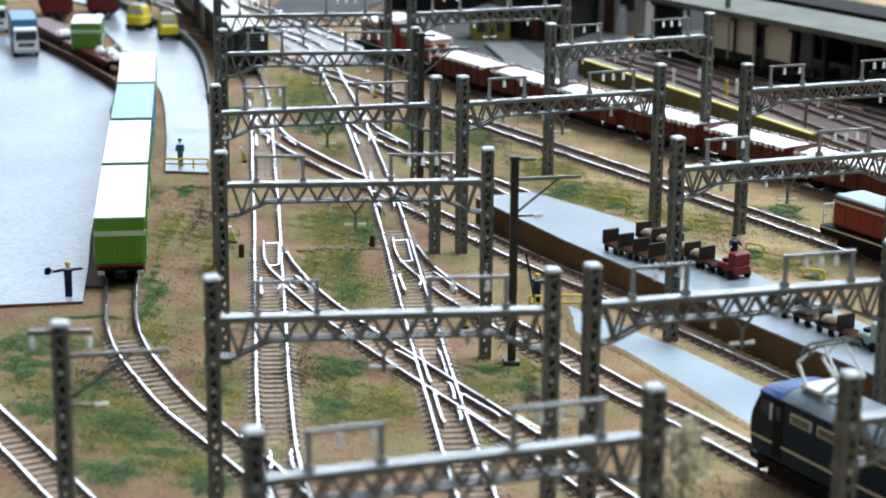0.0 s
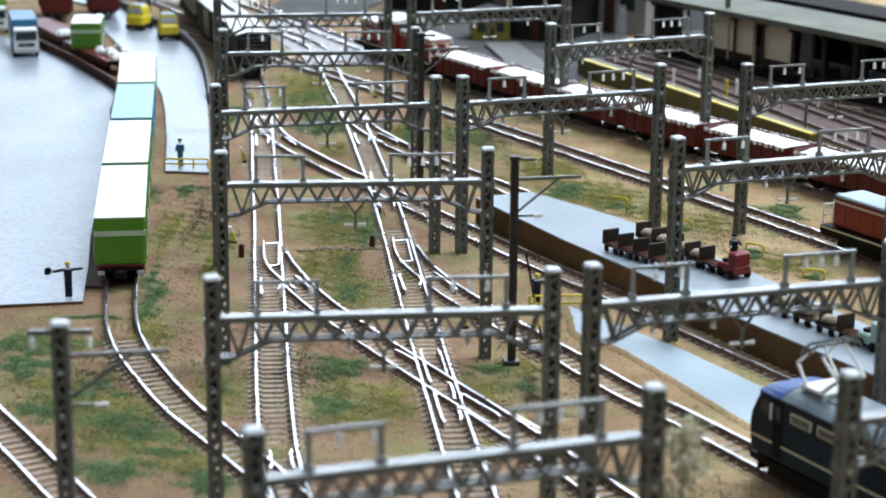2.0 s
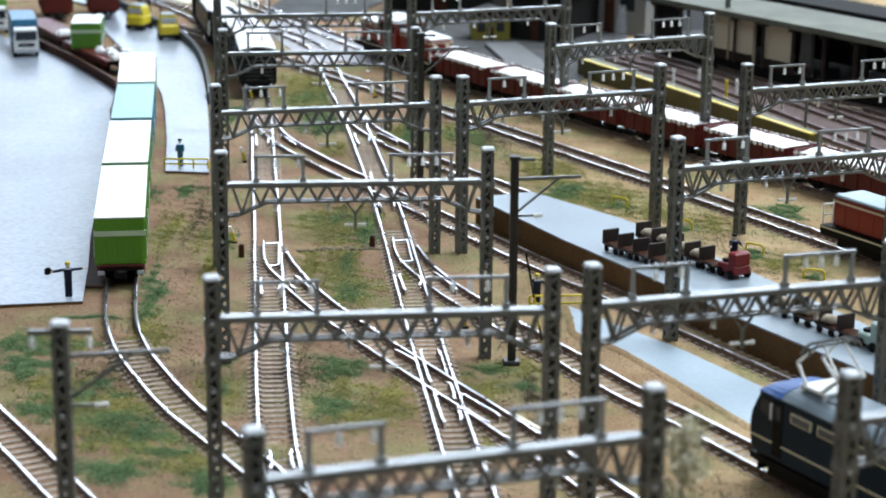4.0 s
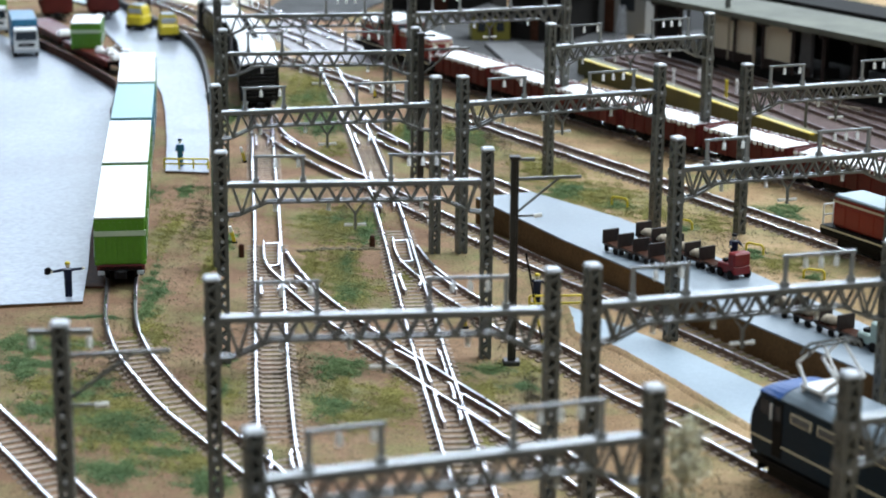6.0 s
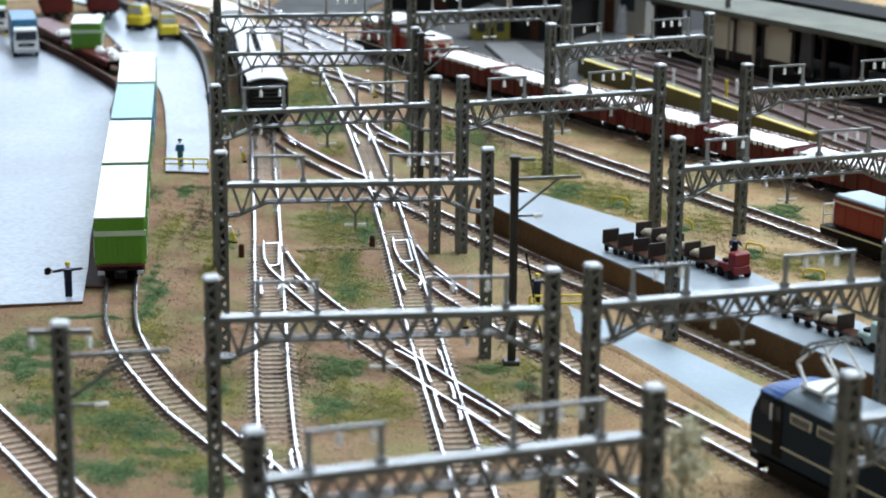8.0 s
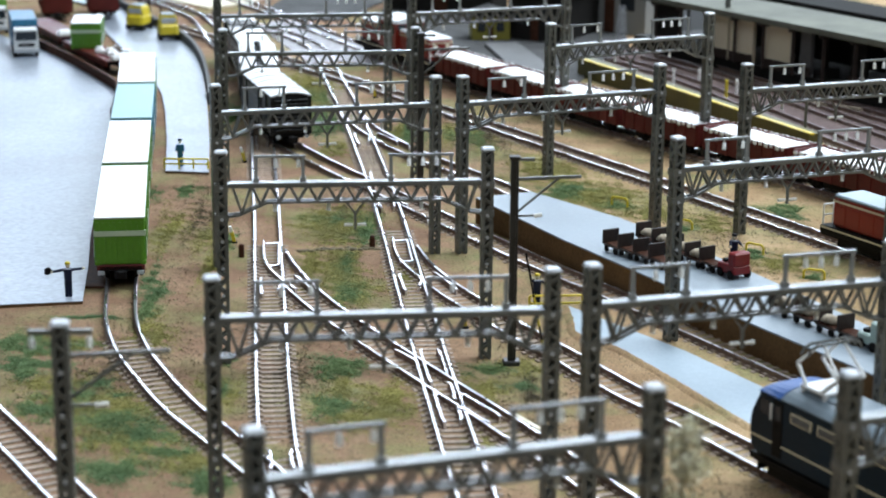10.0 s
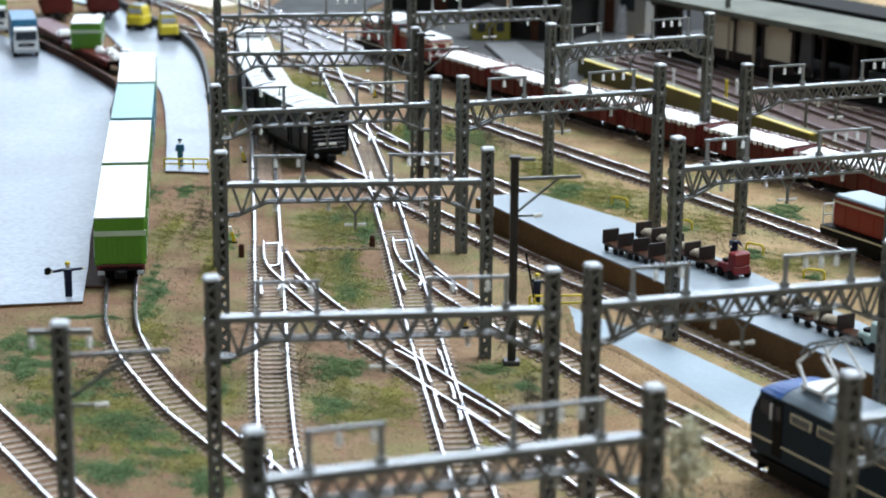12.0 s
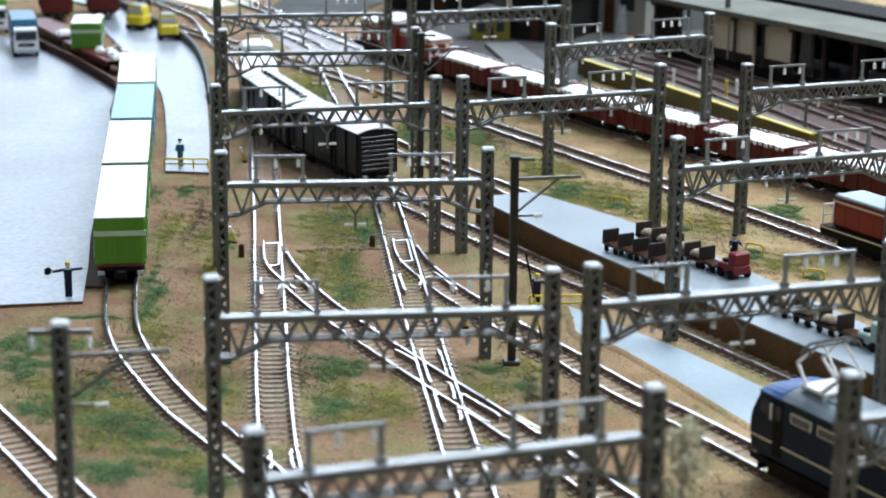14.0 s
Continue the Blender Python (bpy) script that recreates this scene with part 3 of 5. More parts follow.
def coupler(parent, y, d):
    bm = B()
    box(bm, -1.0, 1.0, min(y, y + 4 * d), max(y, y + 4 * d), 5.0, 7.0, 0.2)
    box(bm, -2.0, 2.0, y + 3.2 * d - 0.6, y + 3.2 * d + 0.6, 4.6, 7.2, 0.2)
    return part("coupler", bm, M_DARK, parent)


def underframe(t, L, w, red=False):
    bm = B()
    box(bm, -w / 2 + 0.5, w / 2 - 0.5, -L / 2, L / 2, 6.3, 8.0, 0.2)
    box(bm, -2.2, 2.2, -L / 2 + 3, L / 2 - 3, 4.8, 6.3)
    for s in (-1, 1):
        box(bm, s * 6.4 - 0.35, s * 6.4 + 0.35, -L * 0.2, L * 0.2, 4.0, 6.3)
    part("underframe", bm, M_DARK, t)
    for y in (-L / 2, L / 2):
        coupler(t, y, 1 if y > 0 else -1)


def axle_boxes(t, y):
    for s in (-1, 1):
        bm = B()
        box(bm, s * 6.6 - 0.6, s * 6.6 + 0.6, y - 3.2, y + 3.2, 4.2, 6.3, 0.2)
        box(bm, s * 6.7 - 0.9, s * 6.7 + 0.9, y - 1.0, y + 1.0, 3.6, 5.6, 0.2)
        part("axle_guard", bm, M_DARK, t)


def build_boxcar(label, L, w=17.0, vents=False):
    """A black covered goods van with an arched pale roof, ribbed sides, sliding door and slatted ends."""
    t = thing("covered_goods_van", label, "goods van", "vans of the moving train")
    ev, k = 24.2, w / 2
    bm = B()
    prism(bm, [(-k, 7.6), (k, 7.6), (k, ev), (k * 0.5, ev + 1.2), (-k * 0.5, ev + 1.2), (-k, ev)], -L / 2, L / 2)
    part("body", bm, M_BLACK, t)
    n = max(5, int(L / 9))
    for i in range(n + 1):
        y = -L / 2 + 0.5 + (L - 1) * i / n
        for s in (-1, 1):
            bm = B()
            box(bm, s * (k + 0.25) - 0.3, s * (k + 0.25) + 0.3, y - 0.5, y + 0.5, 7.6, ev)
            part("side_rib", bm, M_BLACK, t)
    for d in (-1, 1):
        for i in range(8):
            bm = B()
            z = 9.2 + i * 1.85
            y = d * (L / 2 + 0.5)
            box(bm, -k + 1.2, k - 1.2, y - 0.75, y + 0.75, z, z + 0.8, 0.2)
            part("end_slat", bm, M_SLAT, t)
        for s in (-1, 1):
            bm = B()
            box(bm, s * (k - 0.7) - 0.7, s * (k - 0.7) + 0.7, d * (L / 2 + 0.35) - 0.4, d * (L / 2 + 0.35) + 0.4, 7.6, ev)
            part("corner_post", bm, M_BLACK, t)
    bm = B()
    ring = []
    for i in range(11):
        u = -1 + 0.2 * i
        ring.append((u * (k + 0.5), ev + 0.3 + 1.7 * (1 - u * u)))
    prism(bm, ring + [(x * 0.97, z - 0.5) for x, z in ring[::-1]], -L / 2 - 0.9, L / 2 + 0.9)
    roof = part("roof", bm, M_ROOF, t, "pale grey arched roof")
    for i in range(1, n):
        bm = B()
        y = -L / 2 + L * i / n
        for (x0, z0), (x1, z1) in zip(ring, ring[1:]):
            bar(bm, (x0, y, z0 + 0.05), (x1, y, z1 + 0.05), 0.3, 0.35)
        part("roof_seam", bm, M_ROOF, roof)
    if vents:
        for i in range(12):
            bm = B()
            y = -L * 0.43 + L * 0.87 * i / 11
            box(bm, -1.5, 1.5, y - 1.0, y + 1.0, ev + 1.6, ev + 2.8, 0.25)
            part("roof_vent", bm, M_BLACK if i in (0, 11) else M_DARK, roof, "dark roof ventilator")
    for s in (-1, 1):
        bm = B()
        box(bm, s * (k + 0.6) - 0.35, s * (k + 0.6) + 0.35, -L * 0.13, L * 0.13, 8.2, ev - 0.6, 0.2)
        for j in range(3):
            box(bm, s * (k + 0.95) - 0.15, s * (k + 0.95) + 0.15, -L * 0.12, L * 0.12, 10 + j * 4.6, 11 + j * 4.6)
        part("sliding_door", bm, M_BLACK, t)
        bm = B()
        rod(bm, (s * (k + 1.0), L * 0.10, 14), (s * (k + 1.4), L * 0.10, 14), 0.35, 0.35, 8)
        part("door_handle", bm, M_CAP, t)
    underframe(t, L, w)
    wheels = []
    for y in (-L * 0.32, L * 0.32):
        axle_boxes(t, y)
        wheels.append(wheelset(t, y, M_DARK))
    bm = B()
    for s in (-1, 1):
        rod(bm, (s * 6.2, L / 2 + 0.4, 7.0), (s * 6.2, L / 2 + 2.2, 7.0), 0.4, 0.4, 8)
        rod(bm, (s * 6.2, L / 2 + 2.2, 7.0), (s * 6.2, L / 2 + 2.6, 7.0), 0.9, 0.9, 10)
    part("buffers", bm, M_CAP, t)
    return t, wheels


def build_diesel(label, paint, roofmat, line, at=None, L=94.0, group="diesel locomotives", hw=6.6, hh=20.6, cab_span=(-16.0, 6.0), cab_w=17.5):
    """A centre-cab hood diesel: long hood, cab, short hood, handrails, bogies."""
    t = thing("diesel_locomotive", label, "locomotive", group, at)
    w = 17.5
    bm = B()
    box(bm, -w / 2, w / 2, -L / 2, L / 2, 7.2, 10.0, 0.3)
    part("frame", bm, M_DARK, t)
    bm = B()
    box(bm, -w / 2 - 0.1, w / 2 + 0.1, -L / 2 + 0.3, L / 2 - 0.3, 9.1, 9.7)
    part("frame_line", bm, line, t, "pale line along the frame")
    c0, c1 = cab_span
    hoods = ((c1, L / 2 - 4, "long_hood"), (-L / 2 + 4, c0, "short_hood"))
    for y0, y1, nm in hoods:
        bm = B()
        box(bm, -hw, hw, y0, y1, 10, hh, 0.7)
        h = part(nm, bm, paint, t)
        bm = B()
        box(bm, -hw - 0.1, hw + 0.1, y0 + 0.1, y1 - 0.1, hh - 0.2, hh + 1.0, 0.5)
        part("hood_top", bm, roofmat, h, "pale hood top")
        bm = B()
        box(bm, -hw - 0.15, hw + 0.15, y0 - 0.05, y1 + 0.05, hh - 1.8, hh - 1.1)
        part("hood_line", bm, line, h)
        n = 5
        for i in range(n):
            for s in (-1, 1):
                bm = B()
                y = y0 + (y1 - y0) * (i + 0.5) / n
                box(bm, s * hw - 0.25, s * hw + 0.25, y - (y1 - y0) / n * 0.4, y + (y1 - y0) / n * 0.4, 11.2, 17.8, 0.15)
                part("hood_door", bm, paint, h)
        ye = y1 if y1 > 0 else y0
        d = 1 if y1 > 0 else -1
        bm = B()
        for s in (-3.6, 3.6):
            rod(bm, (s, ye - 0.4 * d, 17.5), (s, ye + 0.6 * d, 17.5), 1.1, 1.1, 12)
        part("headlamp", bm, M_CREAM, h)
        bm = B()
        box(bm, -4.2, 4.2, ye - 0.2, ye + 0.2, 11.5, 15.4)
        part("radiator_grille", bm, M_DARK, h)
    bm = B()
    cw = cab_w
    box(bm, -cw / 2, cw / 2, c0, c1, 10, 24.6, 0.5)
    cab = part("cab", bm, paint, t)
    bm = B()
    pts = [(-cw / 2 - 0.5, 24.5), (cw / 2 + 0.5, 24.5), (cw / 2 - 0.4, 26), (cw / 4, 26.9), (-cw / 4, 26.9), (-cw / 2 + 0.4, 26)]
    prism(bm, pts, c0 - 1, c1 + 1)
    part("cab_roof", bm, roofmat, cab, "pale cab roof")
    for y, d in ((c0, -1), (c1, 1)):
        for s in (-1, 1):
            bm = B()
            box(bm, s * 5.0 - 2.2, s * 5.0 + 2.2, y + d * 0.1 - 0.15, y + d * 0.1 + 0.15, 20.8, 23.8, 0.1)
            part("cab_window", bm, M_GLASS, cab, "dark cab window")
    for s in (-1, 1):
        for y in (c0 + 4.5, c1 - 4.5):
            bm = B()
            box(bm, s * (cw / 2 + 0.02) - 0.12, s * (cw / 2 + 0.02) + 0.12, y - 3, y + 3, 17.6, 22.6, 0.1)
            part("cab_window", bm, M_GLASS, cab, "dark cab window")
    for d in (-1, 1):
        for s in (-1, 1):
            bm = B()
            y = d * (L / 2 - 0.8)
            x0, x1 = s * 3.4, s * 8.0
            for x in (x0, x1):
                rod(bm, (x, y, 9.8), (x, y, 17.2), 0.33, 0.33, 8)
            rod(bm, (x0, y, 17.2), (x1, y, 17.2), 0.33, 0.33, 8)
            rod(bm, (x0, y, 13.4), (x1, y, 13.4), 0.25, 0.25, 8)
            part("handrail", bm, M_WHITE, t, "white handrail")
    underframe(t, L, w)
    wheels = []
    for c in (-L * 0.3, L * 0.3):
        for s in (-1, 1):
            bm = B()
            box(bm, s * 6.7 - 0.5, s * 6.7 + 0.5, c - 11, c + 11, 3.4, 6.6, 0.3)
            part("bogie_side", bm, M_DARK, t)
        for y in (c - 6.5, c + 6.5):
            wheels.append(wheelset(t, y, M_DARK))
    return t, wheels


def build_electric(at):
    """A blue electric locomotive with a raised cab front, cream band and a silver pantograph."""
    t = thing("electric_locomotive", "dark blue electric locomotive with cream band and raised pantograph", "locomotive", "", at)
    L, w = 118.0, 18.6
    k = w / 2
    bm = B()
    side = [(-L / 2 + 2.0, 8.8), (L / 2 - 2.0, 8.8), (L / 2 - 0.4, 10.5), (L / 2, 15.8), (L / 2 - 0.4, 18.6), (L / 2 - 3.2, 24.0), (L / 2 - 4.2, 25.2), (-L / 2 + 4.2, 25.2), (-L / 2 + 3.2, 24.0), (-L / 2 + 0.4, 18.6), (-L / 2, 15.8), (-L / 2 + 0.4, 10.5)]
    a = [bm.verts.new((-k, y, z)) for y, z in side]
    b = [bm.verts.new((k, y, z)) for y, z in side]
    n = len(a)
    for i in range(n):
        bm.faces.new((a[i], a[(i + 1) % n], b[(i + 1) % n], b[i]))
    bm.faces.new(a), bm.faces.new(b[::-1])
    bmesh.ops.recalc_face_normals(bm, faces=bm.faces)
    bmesh.ops.bevel(bm, geom=list(bm.edges), offset=0.5, segments=2, affect="EDGES")
    body = part("body", bm, M_BLUE, t)
    def arch(y0, y1, z, rise, inset):
        q = B()
        ring = []
        for i in range(13):
            u = -1 + i / 6
            ring.append((u * (k - inset), z + rise * (1 - abs(u) ** 3.2)))
        prism(q, ring + [(k - inset, z - 0.6), (-k + inset, z - 0.6)], y0, y1)
        return q

    part("roof", arch(-L / 2 + 11.5, L / 2 - 11.5, 25.0, 2.3, 0.1), M_SLATEROOF, t, "blue-grey rounded roof panel")
    bm = B()
    box(bm, -4.6, 4.6, -L / 2 + 14, L / 2 - 14, 26.9, 27.6, 0.2)
    part("roof_walkway", bm, M_SLATEROOF, t)
    for d in (-1, 1):
        y0, y1 = sorted((d * (L / 2 - 3.6), d * (L / 2 - 11.5)))
        bm = arch(y0, y1, 25.0, 2.5, 0.0)
        for v in bm.verts:
            if abs(v.co.y) > L / 2 - 4 and v.co.z > 25.0:
                v.co.z = 25.0 + (v.co.z - 25.0) * 0.45
        part("cab_roof", bm, M_BLUEROOF, t, "bright blue rounded cab roof")
        bm = B()
        box(bm, -6.5, 6.5, d * (L / 2 - 0.6) - 0.5, d * (L / 2 - 0.6) + 0.5, 2.8, 7.6, 0.3)
        box(bm, -7.6, 7.6, d * (L / 2 - 2.2) - 1.2, d * (L / 2 - 2.2) + 1.2, 7.0, 9.0, 0.3)
        part("snow_plough", bm, M_DARK, t)
        for s in (-1, 1):
            bm = B()
            p = [(s * 0.9, d * (L / 2 - 0.7), 19.3), (s * (k - 1.0), d * (L / 2 - 0.7), 19.3), (s * (k - 1.0), d * (L / 2 - 3.0), 24.0), (s * 0.9, d * (L / 2 - 3.0), 24.0)]
            vs = [bm.verts.new(Vector(q) + Vector((0, d * 0.25, 0.1))) for q in p] + [bm.verts.new(Vector(q) - Vector((0, d * 0.3, 0.1))) for q in p]
            for i in range(4):
                bm.faces.new((vs[i], vs[(i + 1) % 4], vs[4 + (i + 1) % 4], vs[4 + i]))
            bm.faces.new(vs[:4]), bm.faces.new(vs[4:][::-1])
            bmesh.ops.recalc_face_normals(bm, faces=bm.faces)
            part("windscreen", bm, M_GLASS, t, "dark windscreen")
            bm = B()
            rod(bm, (s * 5.5, d * (L / 2 - 0.6), 13.6), (s * 5.5, d * (L / 2 + 0.3), 13.6), 1.3, 1.3, 14)
            part("headlamp", bm, M_CREAM, t)
        bm = B()
        box(bm, -k + 0.6, k - 0.6, d * (L / 2 - 0.25) - 0.3, d * (L / 2 - 0.25) + 0.3, 12.6, 13.4)
        part("front_band", bm, M_CREAM, t)
    for s in (-1, 1):
        bm = B()
        box(bm, s * (k + 0.02) - 0.12, s * (k + 0.02) + 0.12, -L / 2 + 1.2, L / 2 - 1.2, 12.8, 13.3)
        part("side_band", bm, M_CREAM, t, "cream band along the side")
        for i in range(9):
            y = L / 2 - 19.5 - i * 9.9
            bm = B()
            box(bm, s * (k + 0.02) - 0.15, s * (k + 0.02) + 0.15, y - 3.9, y + 3.9, 20.2, 22.8, 0.1)
            frame_part = part("louvre_window", bm, M_CREAM, t, "cream-framed louvre window")
            bm = B()
            box(bm, s * (k + 0.12) - 0.15, s * (k + 0.12) + 0.15, y - 3.3, y + 3.3, 20.6, 22.4)
            part("louvre", bm, M_KERB, frame_part, "dark grey louvre slats")
        for d in (-1, 1):
            bm = B()
            box(bm, s * (k + 0.05) - 0.15, s * (k + 0.05) + 0.15, d * (L / 2 - 11) - 1.8, d * (L / 2 - 11) + 1.8, 10, 24.0, 0.1)
            door = part("cab_door", bm, M_DARK, t)
            bm = B()
            box(bm, s * (k + 0.2) - 0.12, s * (k + 0.2) + 0.12, d * (L / 2 - 11) - 1.2, d * (L / 2 - 11) + 1.2, 19.2, 23.2, 0.1)
            part("door_window", bm, M_GLASS, door)
            bm = B()
            box(bm, s * (k + 0.02) - 0.15, s * (k + 0.02) + 0.15, d * (L / 2 - 6) - 1.7, d * (L / 2 - 6) + 1.7, 19.4, 23.4, 0.1)
            part("side_window", bm, M_GLASS, t)
            bm = B()
            rod(bm, (s * (k + 0.4), d * (L / 2 - 8.6), 19), (s * (k + 0.4), d * (L / 2 - 8.6), 23), 0.3, 0.3, 6)
            part("handrail", bm, M_WHITE, t)
    for c in (41.0, -41.0):
        bm = B()
        box(bm, -5.2, 5.2, c - 4.6, c + 4.6, 28.0, 28.8, 0.2)
        for sx in (-4.4, 4.4):
            for sy in (-4, 4):
                rod(bm, (sx, c + sy, 26.6), (sx, c + sy, 28.1), 0.7, 0.7, 8)
        p = part("pantograph", bm, M_WHITE, t, "bright silver pantograph frame")
        raised = 11.0 if c > 0 else 1.0
        for sx in (-1, 1):
            for sy in (-1, 1):
                elbow = (sx * 3.8, c + sy * 7.6, 28.4 + raised * 0.42)
                part("lower_arm", rod(B(), (sx * 4.6, c + sy * 2.6, 28.4), elbow, 0.5, 0.45, 8), M_WHITE, p, "bright silver lower arm")
                part("upper_arm", rod(B(), elbow, (sx * 3.0, c + sy * 0.8, 28.4 + raised), 0.45, 0.4, 8), M_WHITE, p, "bright silver upper arm")
        bm = B()
        for d in (-1.2, 1.2):
            pts = [(-8.2, -2.2), (-7.2, -0.6), (-5.6, 0), (5.6, 0), (7.2, -0.6), (8.2, -2.2)]
            for (x0, z0), (x1, z1) in zip(pts, pts[1:]):
                rod(bm, (x0, c + d, 28.8 + raised + z0), (x1, c + d, 28.8 + raised + z1), 0.35, 0.35, 8)
        part("contact_strip", bm, M_BEAM, p, "grey contact strip")
    for y in (-14, -5, 6, 14, -22):
        bm = B()
        box(bm, -3.4, 3.4, y - 2.6, y + 2.6, 27.4, 29.0, 0.4)
        part("roof_equipment", bm, M_SLATEROOF, t)
    underframe(t, L, w)
    for c in (-40, 0, 40):
        for s in (-1, 1):
            bm = B()
            box(bm, s * 7.2 - 0.6, s * 7.2 + 0.6, c - 13, c + 13, 3.4, 8.4, 0.3)
            part("bogie_side", bm, M_DARK, t)
        for y in (c - 7.5, c + 7.5):
            wheelset(t, y, M_DARK, 3.4)
    return t


def build_container(label, paint, roofmat, at, L=76.0, w=16.2, h=15.6, group="containers on the siding", stripe=True):
    t = thing("freight_container", label, "container", group, at)
    k = w / 2
    bm = B()
    box(bm, -k, k, -L / 2, L / 2, 0, h, 0.25)
    body = part("body", bm, paint, t)
    for d in (-1, 1):
        for i in range(9):
            bm = B()
            x = -k + 1.0 + (w - 2.0) * i / 8
            box(bm, x - 0.42, x + 0.42, d * (L / 2 + 0.15) - 0.25, d * (L / 2 + 0.15) + 0.25, 1.2, h - 1.4)
            part("end_rib", bm, paint, body)
    for s in (-1, 1):
        n = int(L / 5)
        bm = B()
        for i in range(n):
            y = -L / 2 + 2 + (L - 4) * i / (n - 1)
            box(bm, s * (k + 0.12) - 0.25, s * (k + 0.12) + 0.25, y - 0.8, y + 0.8, 1.2, h - 1.4)
        part("side_corrugation", bm, paint, body)
    bm = B()
    box(bm, -k - 0.15, k + 0.15, -L / 2 - 0.45, L / 2 + 0.45, h - 0.1, h + 0.5, 0.15)
    part("roof", bm, roofmat, t, "glossy pale roof")
    if stripe:
        bm = B()
        box(bm, -k - 0.3, k + 0.3, -L / 2 - 0.5, L / 2 + 0.5, h * 0.62, h * 0.62 + 1.7)
        part("band", bm, M_STRIPE, t, "pale grey-green band")
    for sx in (-1, 1):
        for y in (-L * 0.46, -L * 0.06, L * 0.06, L * 0.46):
            bm = B()
            box(bm, sx * (k + 0.38) - 0.12, sx * (k + 0.38) + 0.12, y - 1.3, y + 1.3, 2.2, h * 0.5)
            part("side_plate", bm, M_WHITE, body, "small white plate on the side")
    for sx in (-1, 1):
        for sy in (-1, 1):
            bm = B()
            box(bm, sx * (k - 0.6) - 0.8, sx * (k - 0.6) + 0.8, sy * (L / 2 - 0.4) - 0.8, sy * (L / 2 - 0.4) + 0.8, 0.0, 1.2)
            part("corner_casting", bm, paint, t)
    return t


def build_flat_wagon(label, L, at, paint, group="flat wagons of the container train"):
    t = thing("flat_wagon", label, "wagon", group, at)
    bm = B()
    box(bm, -7.8, 7.8, -L / 2, L / 2, 6.6, 8.2, 0.25)
    part("deck", bm, paint, t)
    for s in (-1, 1):
        bm = B()
        box(bm, s * 7.2 - 0.5, s * 7.2 + 0.5, -L / 2 + 1, L / 2 - 1, 5.0, 6.6)
        part("side_sill", bm, paint, t)
        bm = B()
        box(bm, s * 6.4 - 1.1, s * 6.4 + 1.1, L / 2 - 0.3, L / 2 + 0.8, 5.2, 6.4)
        part("step", bm, M_CAP, t)
    underframe(t, L, 15)
    for c in (-L * 0.34, L * 0.34):
        for s in (-1, 1):
            bm = B()
            box(bm, s * 6.5 - 0.5, s * 6.5 + 0.5, c - 8, c + 8, 3.2, 5.4, 0.3)
            part("bogie_side", bm, M_DARK, t)
        for y in (c - 5, c + 5):
            wheelset(t, y, M_DARK)
    return t


def build_open_wagon(label, L, at, load=True):
    """An oxide-red open wagon with ribbed sides, heaped with white load."""
    t = thing("open_wagon", label, "wagon", "red wagons of the standing train", at)
    w = 17.0
    k = w / 2
    bm = B()
    for s in (-1, 1):
        box(bm, s * k - 0.4, s * k + 0.4, -L / 2, L / 2, 7, 16.0, 0.1)
    for d in (-1, 1):
        box(bm, -k, k, d * L / 2 - 0.4, d * L / 2 + 0.4, 7, 16.6, 0.1)
    box(bm, -k, k, -L / 2, L / 2, 6.6, 7.4)
    part("body", bm, M_RED, t)
    n = int(L / 7)
    for i in range(n + 1):
        y = -L / 2 + 0.8 + (L - 1.6) * i / n
        for s in (-1, 1):
            bm = B()
            box(bm, s * (k + 0.5) - 0.4, s * (k + 0.5) + 0.4, y - 0.5, y + 0.5, 6.8, 16.3)
            part("side_rib", bm, M_RED, t)
    if load:
        bm = B()
        nx, ny = 8, 22
        rows = []
        for j in range(ny + 1):
            row = []
            for i in range(nx + 1):
                u, v = i / nx * 2 - 1, j / ny * 2 - 1
                edge = max(abs(u), abs(v)) > 0.99
                z = 15.4 if edge else 15.6 + 1.2 * (1 - u * u) + noise.noise(Vector((u * 2.1, v * 5, L))) * 0.5
                row.append(bm.verts.new((u * (k - 0.5), v * (L / 2 - 0.5), z)))
            rows.append(row)
        for j in range(ny):
            for i in range(nx):
                bm.faces.new((rows[j][i], rows[j][i + 1], rows[j + 1][i + 1], rows[j + 1][i])).smooth = True
        cover = part("load_cover", bm, M_WHITE, t, "bulging white load cover")
        for s in (-1, 1):
            bm = B()
            m = int(L / 3.2)
            for i in range(m):
                y = -L / 2 + (i + 0.5) * L / m
                box(bm, s * (k + 0.65) - 0.3, s * (k + 0.65) + 0.3, y - 1.1, y + 1.1, 14.9 - 0.35 * (i % 2), 16.3, 0.2)
            tagged(part("hem", bm, M_WHITE, cover), kind="stuff")
    underframe(t, L, 15)
    for y in (-L * 0.3, L * 0.3):
        axle_boxes(t, y)
        wheelset(t, y, M_DARK)
    return t


def on_line(line, run):
    """The pose on a line with step 2.5 at that run, heading along it."""
    i = max(0, min(int(run / 2.5), len(line) - 2))
    u = run / 2.5 - i
    return line[i][0] + (line[i + 1][0] - line[i][0]) * u, line[i][1] + (line[i + 1][1] - line[i][1]) * u


def seat(line, front, L):
    """Pose of a vehicle of length L whose front end is at that run: it turns on two points of the line."""
    x0, y0 = on_line(line, front - L * 0.2)
    x1, y1 = on_line(line, front - L * 0.8)
    a = math.degrees(math.atan2(y0 - y1, x0 - x1)) - 90
    x, y = (x0 + x1) / 2, (y0 + y1) / 2
    return mm(x, y, 0, a)


def nearest_run(line, x, y):
    return 2.5 * min(range(len(line)), key=lambda i: (line[i][0] - x) ** 2 + (line[i][1] - y) ** 2)


